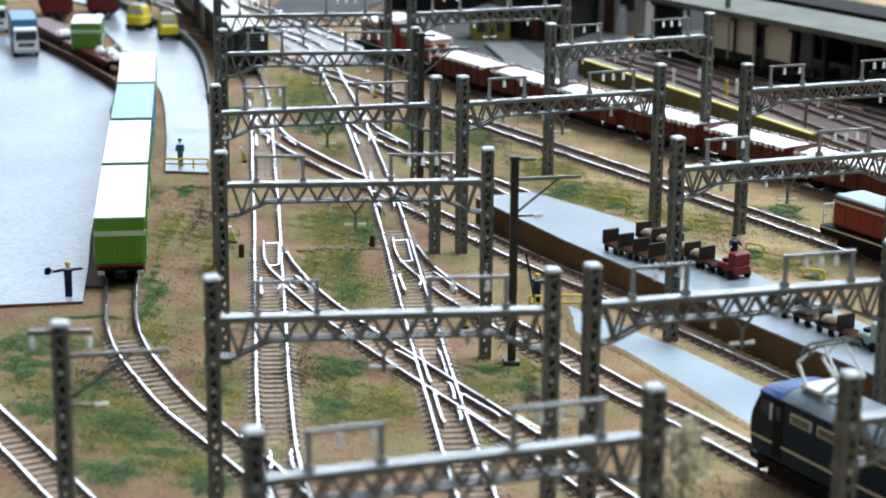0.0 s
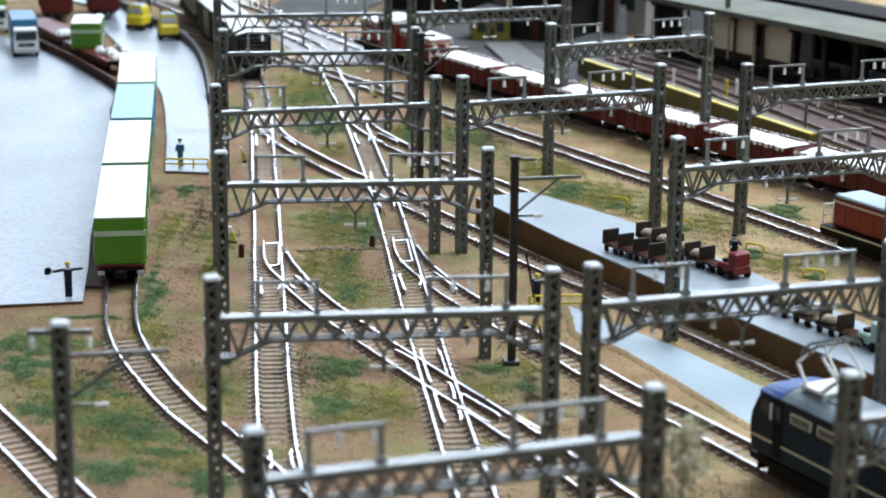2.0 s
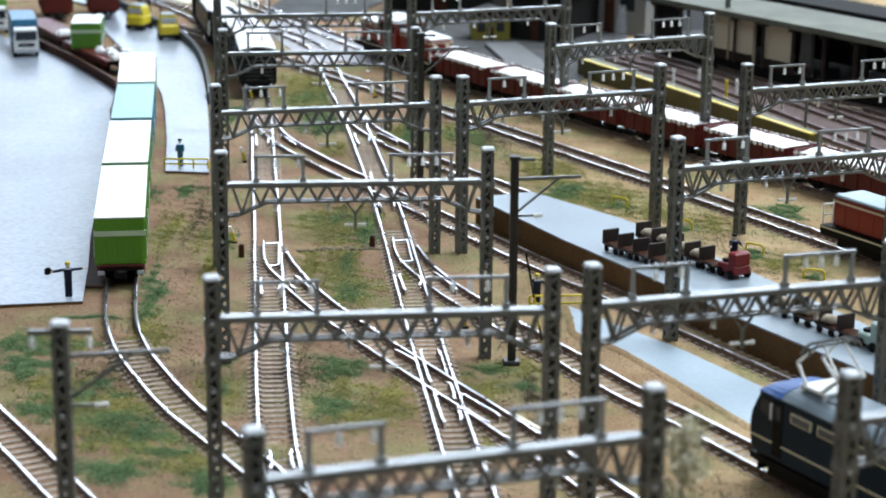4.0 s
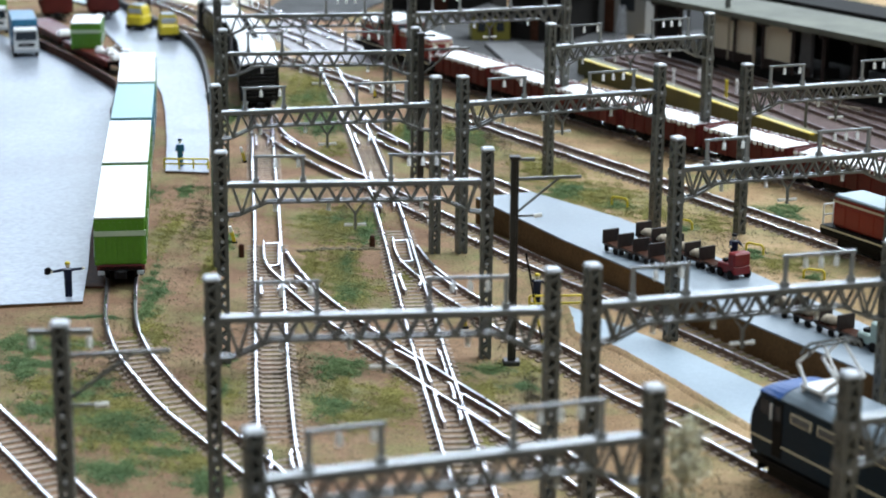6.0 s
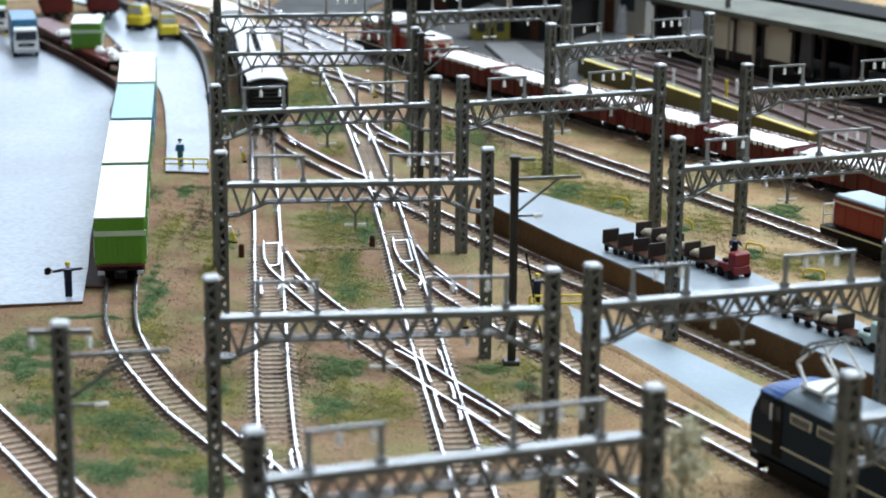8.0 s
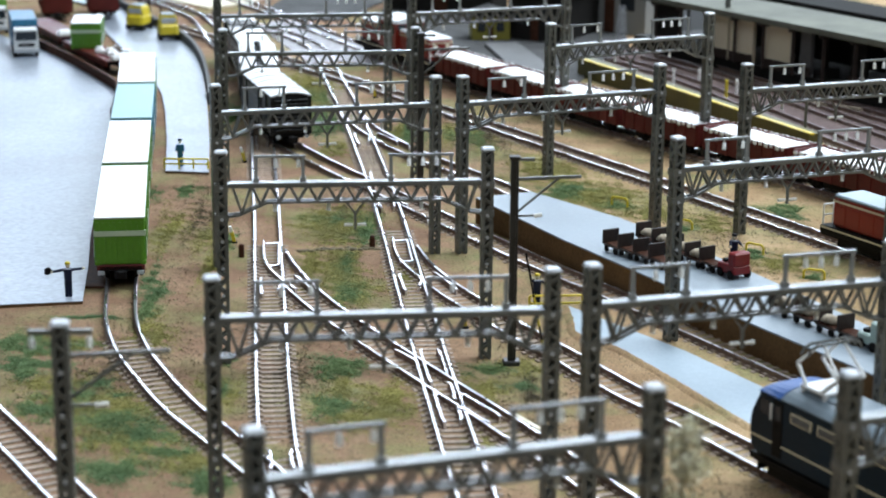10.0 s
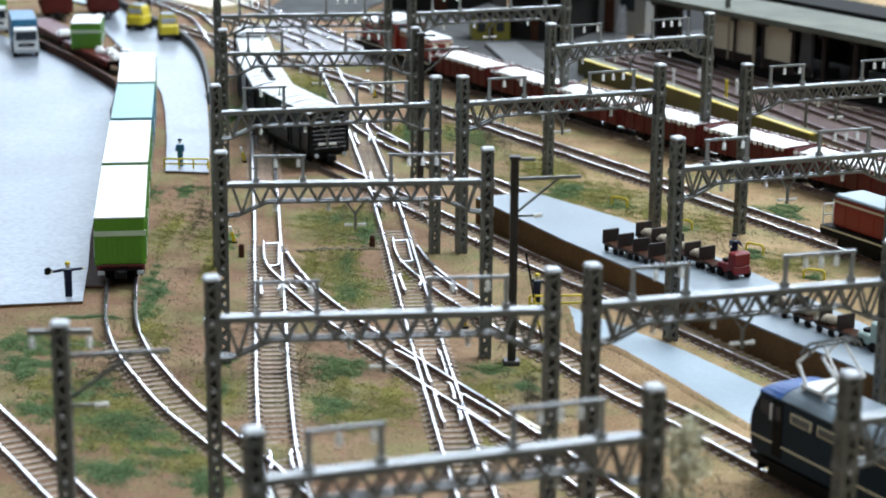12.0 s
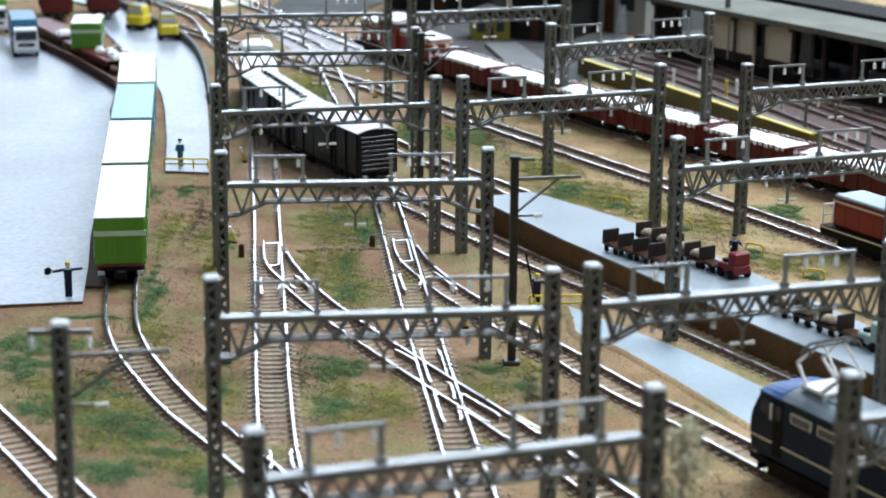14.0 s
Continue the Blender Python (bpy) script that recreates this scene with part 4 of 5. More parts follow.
# ---------------------------------------------------------------- platforms, paving and buildings
def paved(name, outline, z, label, top, side, lip=0.25):
    bm = B()
    slab(bm, outline, -1.0, z - lip, 1)
    slab(bm, outline, z - lip, z, 0)
    return tagged(part(name, bm, [top, side]), label, "paving" if z < 5 else "platform", kind="structure")


def build_platforms():
    paved("pavement_west", [(-498, 588), (-140, 599), (-114.7, 604.0), (-120.3, 646.1), (-126.1, 683.6), (-133.9, 743.5), (-141.3, 803.3), (-149.9, 872.7), (-157.5, 918), (-163, 969), (-175, 995), (-198, 1044), (-226, 1095), (-300, 1200), (-498, 1400)], 1.3,
          "large glossy grey-white loading yard slab", M_CONCRETE, M_PLATSIDE)
    paved("pavement_middle", [(-114, 791), (-96, 789), (-103, 852), (-115, 944), (-126, 1021), (-138, 1084), (-150, 1122), (-164, 1155), (-180, 1197), (-206, 1268), (-240, 1350), (-290, 1350), (-228, 1266), (-216, 1217), (-198, 1151), (-175, 1082), (-160, 1035), (-146, 988), (-139.5, 962), (-131, 914), (-121.5, 850)], 1.3,
          "grey-white loading slab between siding and retaining wall", M_CONCRETE, M_PLATSIDE)
    paved("platform_goods", [(12, 713), (41, 653), (66, 607), (91, 558), (120, 507), (150, 452), (170, 462), (150, 505), (129, 548), (108, 596), (88, 638), (63, 684), (33, 723)], 10.0,
          "goods platform with grey top and brown card side", M_PLATTOP, M_PLATSIDE, 0.5)
    low = [(41.1, 574.4), (51.4, 563.5), (66.5, 531.5), (80.8, 498.9), (104, 449), (122, 470), (92, 524), (72, 560), (39.6, 606)]
    bm = B()
    slab(bm, low, -1.0, 0.75)
    tagged(part("platform_low", bm, M_LOWPLAT), "low pale blue-grey walkway between the tracks", "paving", kind="structure")
    bm = B()
    pts = curve_through([(39.8, 606), (40.6, 590), (41.4, 575), (51.6, 563.2), (66.7, 531.2), (81.0, 498.6), (104.2, 448.6)], 2.0)
    rows = []
    for x, y, a in pts:
        nx, ny = math.sin(a), -math.cos(a)
        w = 2.6 + 1.2 * noise.noise(Vector((x * 0.3, y * 0.3, 2)))
        edge = 0.35 + 0.5 * noise.noise(Vector((x * 0.45, y * 0.45, 5)))
        rows.append([bm.verts.new((x - nx * edge, y - ny * edge, 0.86)), bm.verts.new((x + nx * w * 0.5, y + ny * w * 0.5, 0.72)), bm.verts.new((x + nx * w, y + ny * w, -0.4))])
    for r0, r1 in zip(rows, rows[1:]):
        for q in range(2):
            bm.faces.new((r0[q], r0[q + 1], r1[q + 1], r1[q])).smooth = True
    bmesh.ops.recalc_face_normals(bm, faces=bm.faces)
    if sum(f.normal.z for f in bm.faces) < 0:
        bmesh.ops.reverse_faces(bm, faces=bm.faces)
    tagged(part("verge", bm, M_EARTH), "ragged sandy verge along the walkway", "verge", kind="structure")
    w = paved("platform_olive", [(70, 1030), (101, 964), (130, 900), (158, 838), (164, 841), (136, 904), (108, 968), (78, 1034)], 9.0, "olive platform wall with a yellow edge line", M_OLIVE, M_OLIVE)
    bm = B()
    slab(bm, [(82, 1050), (128, 955), (176, 850), (230, 735), (330, 735), (330, 840), (262, 860), (212, 940), (175, 1000), (140, 1060), (108, 1120), (84, 1120)], -1.0, 0.95)
    tagged(part("ballast_bed", bm, M_BALLAST), "dark purple-brown ballast bed of the station tracks", "ballast", kind="structure")
    bm = B()
    slab(bm, [(70.3, 1030), (101.3, 964), (130.3, 900), (158.3, 838), (160.3, 838.9), (132.3, 900.9), (103.3, 964.9), (72.3, 1030.9)], 8.7, 9.4)
    part("edge_line", bm, M_YELLOW, w, "bright yellow edge line")
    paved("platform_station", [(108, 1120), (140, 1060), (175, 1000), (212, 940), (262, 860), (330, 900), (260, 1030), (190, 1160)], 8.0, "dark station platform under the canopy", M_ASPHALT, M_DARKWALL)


def build_wall():
    pts = [(-113, 940), (-121.6, 1000), (-132, 1060), (-146, 1115), (-163, 1158), (-182, 1202), (-210, 1265), (-245, 1345)]
    bm = B()
    sweep(bm, curve_through(pts, 5), 0, [(-0.9, -1), (0.9, -1), (0.9, 6.0), (-0.9, 6.0)])
    for f in bm.faces:
        f.material_index = 0
    tagged(part("retaining_wall", bm, M_KERB), "low dark grey retaining wall edging the loading slab", "wall", kind="structure")


def build_shaded_siding_bed():
    """Brown card bed by the container siding, darkened for the containers' shadow."""
    bm = B()
    # Outline follows the shadow beside the standing containers, painted as a dark slab.
    slab(bm, [(-118.5, 622), (-110.5, 622), (-115.5, 660), (-127, 745), (-139.5, 845), (-151, 925), (-160, 968), (-158, 918), (-152.9, 872.7), (-144.3, 803.3), (-136.9, 743.5), (-129.1, 683.6), (-123.3, 646.1), (-117.7, 604.0)], -1.0, 0.95)
    tagged(part("shaded_siding_bed", bm, M_BROWN), "dark brown card bed beside the siding, container shadow painted in", "track bed", kind="structure")


def build_siding_edge():
    """Dark brown card edge of the loading slab along the siding."""
    pts = [(-228, 1100), (-201, 1050), (-178, 1003), (-162, 966), (-154, 915)]
    bm = B()
    sweep(bm, curve_through(pts, 4), 0, [(-0.8, -1), (0.8, -1), (0.8, 6.0), (-0.8, 6.0)])
    for f in bm.faces:
        f.material_index = 0
    tagged(part("trim", bm, M_BROWN), "brown card edge of the loading slab", "edge", kind="structure")


def build_station():
    t = thing("station_canopy", "long grey station canopy on dark posts", "canopy", kind="structure")
    d = Vector((252 - 108, 868 - 1096)).normalized()
    n = Vector((-d.y, d.x))
    a, b = Vector((108, 1096)), Vector((252, 868))
    bm = B()
    for z0, z1, w0, w1 in ((33.0, 34.2, 0, 44),):
        slab(bm, [a, b, b + n * w1, a + n * w1], z0, z1)
    slab(bm, [a, b, b + n * 0.8, a + n * 0.8], 31.2, 33.0)
    part("roof", bm, M_CANOPY, t, "pale grey canopy roof")
    for i in range(12):
        for off in (2.5, 26):
            p = a.lerp(b, (i + 0.5) / 12) + n * off
            bm = B()
            box(bm, p.x - 0.8, p.x + 0.8, p.y - 0.8, p.y + 0.8, 7.8, 33.0)
            box(bm, p.x - 2.6, p.x + 2.6, p.y - 0.8, p.y + 0.8, 29.5, 33.0)
            part("post", bm, M_DARKWOOD, t)
    t2 = thing("station_building", "beige station wall behind the platform, near-black panels as shaded openings", "building", kind="structure")
    p0, p1 = a + n * 33, b + n * 33
    f0, f1 = a + n * 6, b + n * 6
    # Near-black panels put the shade of the open bays into colour.
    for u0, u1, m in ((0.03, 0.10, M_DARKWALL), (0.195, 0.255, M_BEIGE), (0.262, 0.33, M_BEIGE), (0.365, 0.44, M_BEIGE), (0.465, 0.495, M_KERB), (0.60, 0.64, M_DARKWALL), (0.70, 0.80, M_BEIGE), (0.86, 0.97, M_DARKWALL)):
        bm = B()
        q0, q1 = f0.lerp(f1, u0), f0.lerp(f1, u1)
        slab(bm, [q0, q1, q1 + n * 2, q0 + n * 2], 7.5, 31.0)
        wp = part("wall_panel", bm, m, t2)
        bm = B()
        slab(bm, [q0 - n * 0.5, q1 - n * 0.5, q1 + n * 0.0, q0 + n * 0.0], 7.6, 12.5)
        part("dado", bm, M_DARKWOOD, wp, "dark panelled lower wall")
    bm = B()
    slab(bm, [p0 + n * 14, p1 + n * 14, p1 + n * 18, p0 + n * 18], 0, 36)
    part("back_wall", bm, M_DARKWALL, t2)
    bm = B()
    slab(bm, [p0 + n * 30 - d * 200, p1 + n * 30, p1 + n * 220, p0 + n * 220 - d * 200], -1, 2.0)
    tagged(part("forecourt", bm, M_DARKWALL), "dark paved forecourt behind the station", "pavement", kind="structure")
    for u in (0.2, 0.35, 0.52, 0.66, 0.8):
        p = a.lerp(b, u) + n * 14
        bm = B()
        box(bm, p.x - 4, p.x + 4, p.y - 1.5, p.y + 1.5, 8, 13, 0.4)
        tagged(part("platform_bench", bm, M_DARKWALL), "dark bench on the station platform", "bench", "benches on the platform")


def house(x, y, rz, w, d, h, wallmat, roofmat, label):
    t = thing("model_house", label, "building", "buildings behind the yard", mm(x, y, 0, rz))
    bm = B()
    box(bm, -w / 2, w / 2, -d / 2, d / 2, -1, h)
    part("wall", bm, wallmat, t)
    bm = B()
    prism(bm, [(-w / 2 - 2, h - 0.5), (w / 2 + 2, h - 0.5), (w / 2 + 2, h + 0.5), (0, h + w * 0.22), (-w / 2 - 2, h + 0.5)], -d / 2 - 2, d / 2 + 2)
    part("roof", bm, roofmat, t)
    for i in (-1, 1):
        bm = B()
        box(bm, i * w * 0.25 - w * 0.1, i * w * 0.25 + w * 0.1, -d / 2 - 0.4, -d / 2 + 0.3, h * 0.4, h * 0.75)
        part("window", bm, M_GLASS, t)
    bm = B()
    box(bm, -w * 0.07, w * 0.07, -d / 2 - 0.4, -d / 2 + 0.3, 0, h * 0.6)
    part("door", bm, M_BROWN, t)
    return t


# ---------------------------------------------------------------- small things
def figurine(x, y, z, rz, label, coat, hat, arms):
    """A tiny painted figure as one plain mesh: legs, trunk, arms, head."""
    bm = B()
    for s in (-1, 1):
        rod(bm, (s * 0.55, 0, 0), (s * 0.5, 0, 5.2), 0.55, 0.75, 8, 0)
    rod(bm, (0, 0, 5.0), (0, 0, 9.2), 1.15, 1.45, 10, 0)
    blob(bm, (0, 0, 10.4), 0.8, 0.85, 1.0, 2)
    blob(bm, (0, 0, 11.1), 0.95, 1.0, 0.6, 1)
    for s, (ax, ay, az) in zip((-1, 1), arms):
        rod(bm, (s * 1.3, 0, 8.9), (s * (1.3 + ax), ay, 8.9 + az), 0.5, 0.4, 8, 0)
        blob(bm, (s * (1.3 + ax * 1.12), ay * 1.1, 8.9 + az * 1.1), 0.45, 0.45, 0.45, 2)
    ob = part("figurine", bm, [coat, hat, M_CREAM], None, "", mm(x, y, z, rz))
    return tagged(ob, label, "figurine", "painted figures")


def yellow_railing(x, y, rz, w=7.0, h=3.4, label="small bent yellow guard rail beside the track"):
    t = thing("guard_rail", label, "guard rail", "yellow guard rails", mm(x, y, 0, rz))
    bm = B()
    rod(bm, (-w / 2, 0, -1), (-w / 2, 0, h - 0.8), 0.4)
    rod(bm, (w / 2, 0, -1), (w / 2, 0, h - 0.8), 0.4)
    rod(bm, (-w / 2, 0, h - 0.8), (-w / 2 + 0.9, 0, h), 0.4)
    rod(bm, (w / 2, 0, h - 0.8), (w / 2 - 0.9, 0, h), 0.4)
    rod(bm, (-w / 2 + 0.9, 0, h), (w / 2 - 0.9, 0, h), 0.4)
    part("tube", bm, M_YELLOW, t)
    return t


def yellow_fence(x, y, rz, w, h, posts, z=1.3):
    t = thing("fence", "yellow two-rail safety fence at the slab's edge", "fence", "", mm(x, y, z, rz))
    for i in range(posts):
        bm = B()
        px = -w / 2 + w * i / (posts - 1)
        rod(bm, (px, 0, 0), (px, 0, h), 0.4)
        part("post", bm, M_YELLOW, t)
    for k in (0.5, 1.0):
        bm = B()
        rod(bm, (-w / 2, 0, h * k), (w / 2, 0, h * k), 0.38)
        part("rail", bm, M_YELLOW, t)
    return t


def point_marker(x, y):
    t = thing("point_indicator", "tiny yellow and white point lever marker by the track", "point lever", "point levers", mm(x, y, 0, 8))
    bm = B()
    box(bm, -1.0, 1.0, -1.4, 1.4, -0.6, 0.8, 0.2)
    part("base", bm, M_DARK, t)
    bm = B()
    bar(bm, (0, 0, 0.6), (-0.9, 0, 4.2), 2.1, 1.2)
    part("lever", bm, M_YELLOW, t)
    bm = B()
    bar(bm, (-0.9, 0, 4.0), (-1.5, 0, 6.2), 1.7, 1.0)
    part("tip", bm, M_WHITE, t)
    return t


def build_cart(at, sacks=0, label="dark brown wooden platform trolley with tall end board"):
    t = thing("luggage_trolley", label, "trolley", "trolleys on the goods platform", at)
    bm = B()
    box(bm, -4.0, 4.0, -2.8, 2.8, 2.0, 2.6, 0.12)
    part("bed", bm, M_DARKWOOD, t)
    bm = B()
    box(bm, -4.2, -3.6, -3.2, 3.2, 2.4, 7.2, 0.15)
    part("end_board", bm, M_DARKWOOD, t)
    for s in (-1, 1):
        for d in (-1, 1):
            bm = B()
            rod(bm, (s * 2.6, d * 2.4 - 0.3, 1.1), (s * 2.6, d * 2.4 + 0.3, 1.1), 1.1, 1.1, 12)
            part("wheel", bm, M_DARK, t)
    for k in range(3):
        bm = B()
        box(bm, -3.4, 3.8, -2.3 + k * 1.6, -0.9 + k * 1.6, 2.6, 2.85)
        part("plank", bm, M_BROWN, t)
    bm = B()
    rod(bm, (4.0, 0, 1.9), (6.0, 0, 1.6), 0.25)
    part("drawbar", bm, M_DARK, t)
    for i in range(sacks):
        bm = B()
        blob(bm, (-1.8 + i * 2.4, 0.3 * (i % 2), 3.9), 1.5, 2.4, 1.5, 0, 12)
        for v in bm.verts:
            v.co += Vector((1, 1, 1)) * noise.noise(v.co * 0.9) * 0.35
        part("sack", bm, M_SACK, t, "pale bulging sack")
    return t


def build_tractor(at, paint, label):
    t = thing("towing_tractor", label, "tractor", "towing tractors", at)
    bm = B()
    box(bm, -3.4, 3.4, -4.4, 4.4, 1.4, 4.4, 0.4)
    box(bm, -3.3, 3.3, -4.4, -0.8, 4.0, 8.6, 0.5)
    part("body", bm, paint, t)
    for s in (-1, 1):
        for y in (-2.8, 2.6):
            bm = B()
            rod(bm, (s * 3.2 - 0.5, y, 1.4), (s * 3.2 + 0.5, y, 1.4), 1.5, 1.5, 14)
            part("wheel", bm, M_DARK, t)
    bm = B()
    rod(bm, (0, -1.0, 6.4), (0, 0.2, 8.0), 0.25)
    rod(bm, (0, 0.2, 8.0), (0, 0.35, 8.2), 1.1, 1.1, 12)
    part("steering_wheel", bm, M_DARK, t)
    bm = B()
    box(bm, -2.2, 2.2, 1.4, 3.6, 4.4, 5.4, 0.3)
    part("seat", bm, M_DARK, t)
    return t


def build_truck(at, label, boxmat):
    t = thing("box_truck", label, "truck", "trucks on the loading yard", at)
    bm = B()
    box(bm, -8, 8, 2, 46, 5, 22, 0.4)
    part("cargo_box", bm, boxmat, t, "blue cargo box")
    bm = B()
    prism(bm, [(-7.6, 3.0), (7.6, 3.0), (7.6, 12), (7.0, 17.6), (-7.0, 17.6), (-7.6, 12)], -12, 1)
    cab = part("cab", bm, M_WHITE, t)
    bm = B()
    box(bm, -6.4, 6.4, -12.5, -11.8, 11.0, 16.4, 0.2)
    part("windscreen", bm, M_GLASS, cab, "dark windscreen")
    bm = B()
    box(bm, -5.0, 5.0, -12.5, -11.8, 7.0, 8.8, 0.2)
    part("grille", bm, M_DARK, cab)
    bm = B()
    box(bm, -7.8, 7.8, -12.8, -11.6, 3.0, 5.2, 0.3)
    part("bumper", bm, M_CAP, cab)
    for s in (-1, 1):
        bm = B()
        box(bm, s * 7.5 - 0.2, s * 7.5 + 0.2, -9.5, -3, 11.4, 15.8)
        part("side_window", bm, M_GLASS, cab)
        for y in (-6, 12, 34):
            bm = B()
            rod(bm, (s * 6.6 - 1.1, y, 3.2), (s * 6.6 + 1.1, y, 3.2), 3.2, 3.2, 16)
            part("wheel", bm, M_DARK, t)
    bm = B()
    box(bm, -6.5, 6.5, -10, 45, 3.4, 5.2)
    part("chassis", bm, M_DARK, t)
    return t


def build_forklift(at, label="yellow forklift truck with glazed cab and dark skirt"):
    t = thing("forklift", label, "forklift", "forklifts on the loading slab", at)
    bm = B()
    box(bm, -5.6, 5.6, -8.0, 5, 2.4, 9.4, 1.4)
    part("body", bm, M_YELLOW, t)
    bm = B()
    prism(bm, [(-5.2, 9.0), (5.2, 9.0), (4.6, 13.4), (3.4, 14.6), (-3.4, 14.6), (-4.6, 13.4)], -6.2, 3.0)
    cab = part("cab", bm, M_YELLOW, t)
    bm = B()
    box(bm, -4.0, 4.0, -6.5, -6.0, 10.0, 13.0, 0.2)
    part("windscreen", bm, M_CAP, cab, "pale glazed windscreen")
    bm = B()
    box(bm, -3.8, 3.8, -5.6, 2.4, 14.4, 15.2, 0.3)
    part("cab_roof", bm, M_GREYBLUE, cab, "grey cab roof")
    bm = B()
    box(bm, -5.7, 5.7, -8.2, 5.2, 1.8, 3.6, 0.4)
    part("skirt", bm, M_DARK, t)
    bm = B()
    for x in (-3, 3):
        box(bm, x - 0.5, x + 0.5, 6, 7.2, 1, 17)
    box(bm, -3.4, 3.4, 6.2, 7.0, 8, 9.4)
    part("lift_column", bm, M_DARK, t)
    for x in (-2.4, 2.4):
        bm = B()
        box(bm, x - 0.6, x + 0.6, 7, 15, 1.0, 1.7)
        part("fork", bm, M_DARK, t)
    for s in (-1, 1):
        for y in (-4.8, 3.4):
            bm = B()
            rod(bm, (s * 4.7 - 0.9, y, 2.2), (s * 4.7 + 0.9, y, 2.2), 2.2, 2.2, 14)
            part("wheel", bm, M_DARK, t)
    return t


def ground_z(px, py):
    """The ground's height there."""
    return np.array([noise.noise(Vector((x * 0.02, y * 0.02, 1))) * 0.35 + noise.noise(Vector((x * 0.11, y * 0.11, 7))) * 0.25 + 0.15 for x, y in zip(px, py)])


def tufts(name, patches, mat, label, seed, density=7.0, tall=0.9):
    """Flock: short upright blades scattered over soft-edged patches (x, y, half-width, half-depth)."""
    rng = np.random.default_rng(seed)
    V = []
    for x, y, rx, ry in patches:
        n = int(rx * ry * 3.14 * density)
        r = np.abs(rng.normal(0, 0.6, n))
        a = rng.uniform(0, 2 * np.pi, n)
        wob = 1 + 0.35 * np.sin(a * 3 + x) + 0.25 * np.sin(a * 5 + y)
        px, py = x + np.cos(a) * r * rx * wob, y + np.sin(a) * r * ry * wob
        keep = np.sin(px * 0.9 + y) + np.sin(py * 0.7 + px * 0.4) + rng.normal(0, 0.7, n) > -0.6
        px, py = px[keep], py[keep]
        n = len(px)
        th = rng.uniform(0, 2 * np.pi, n)
        h = tall * rng.uniform(0.3, 1.2, n)
        w = rng.uniform(0.12, 0.32, n)
        lean = rng.normal(0, 0.6, (n, 2))
        tri = np.zeros((n, 3, 3))
        tri[:, 0] = np.c_[px - np.cos(th) * w, py - np.sin(th) * w, ground_z(px, py) - 0.05]
        tri[:, 1] = np.c_[px + np.cos(th) * w, py + np.sin(th) * w, ground_z(px, py) - 0.05]
        tri[:, 2] = np.c_[px + lean[:, 0], py + lean[:, 1], ground_z(px, py) + h]
        V.append(tri.reshape(-1, 3))
    V = np.concatenate(V) * S
    me = bpy.data.meshes.new(name)
    nf = len(V) // 3
    me.vertices.add(len(V))
    me.vertices.foreach_set("co", V.astype(np.float32).ravel())
    me.loops.add(len(V))
    me.loops.foreach_set("vertex_index", np.arange(len(V), dtype=np.int32))
    me.polygons.add(nf)
    me.polygons.foreach_set("loop_start", np.arange(0, len(V), 3, dtype=np.int32))
    me.update(calc_edges=True)
    me.materials.append(mat)
    return tagged(new(name, me), label, "ground cover", kind="stuff")


GREEN_PATCHES = [(-88, 499, 9, 9), (-79, 487, 9, 9), (-102, 517, 9, 5), (-120, 557, 8, 6), (-119, 536, 6, 5), (-97, 527, 5, 4), (-30, 544, 8, 7), (-30, 510, 6, 9), (-33, 655, 3, 12), (-31, 622, 5, 12),
                 (-93, 618, 3, 12), (-93, 596, 3, 10), (14, 542, 7, 4), (23, 527, 5, 4), (-53, 890, 10, 14), (-66, 960, 12, 20), (66, 746, 6, 7), (125, 643, 4, 3)]
MORE_GREEN = [(109, 669, 4, 4), (89, 708, 4, 5), (131, 735, 6, 12), (11, 873, 10, 22), (-101, 760, 4, 10), (-115, 754, 4, 9), (-100, 920, 6, 20), (-77, 682, 3, 12), (-82, 462, 10, 8), (-57, 456, 6, 7), (-39, 716, 9, 12), (-110, 590, 8, 2), (48, 766, 7, 10), (182, 855, 5, 8), (52, 770, 7, 8), (-28, 700, 6, 20), (-108, 505, 8, 8), (-112, 562, 10, 5)]
OLIVE_PATCHES = [(-84, 485, 16, 16), (-15, 512, 8, 12), (-24, 500, 9, 10), (-38, 715, 10, 28), (-34, 650, 8, 30), (-108, 525, 14, 12), (-63, 523, 6, 9), (24, 545, 9, 10), (-64, 960, 16, 45), (10, 880, 16, 40), (62, 752, 12, 20), (118, 660, 12, 14), (100, 715, 10, 18)]
MORE_OLIVE = [(-12, 640, 6, 18), (-84, 690, 6, 22), (48, 790, 12, 30), (10, 480, 6, 10), (30, 700, 8, 10), (-48, 840, 8, 20), (-20, 880, 6, 25), (-86, 570, 6, 14), (-100, 700, 6, 30), (-38, 700, 11, 30), (-30, 622, 9, 22), (-96, 506, 17, 14), (60, 760, 18, 20), (40, 805, 16, 28), (80, 730, 12, 14)]
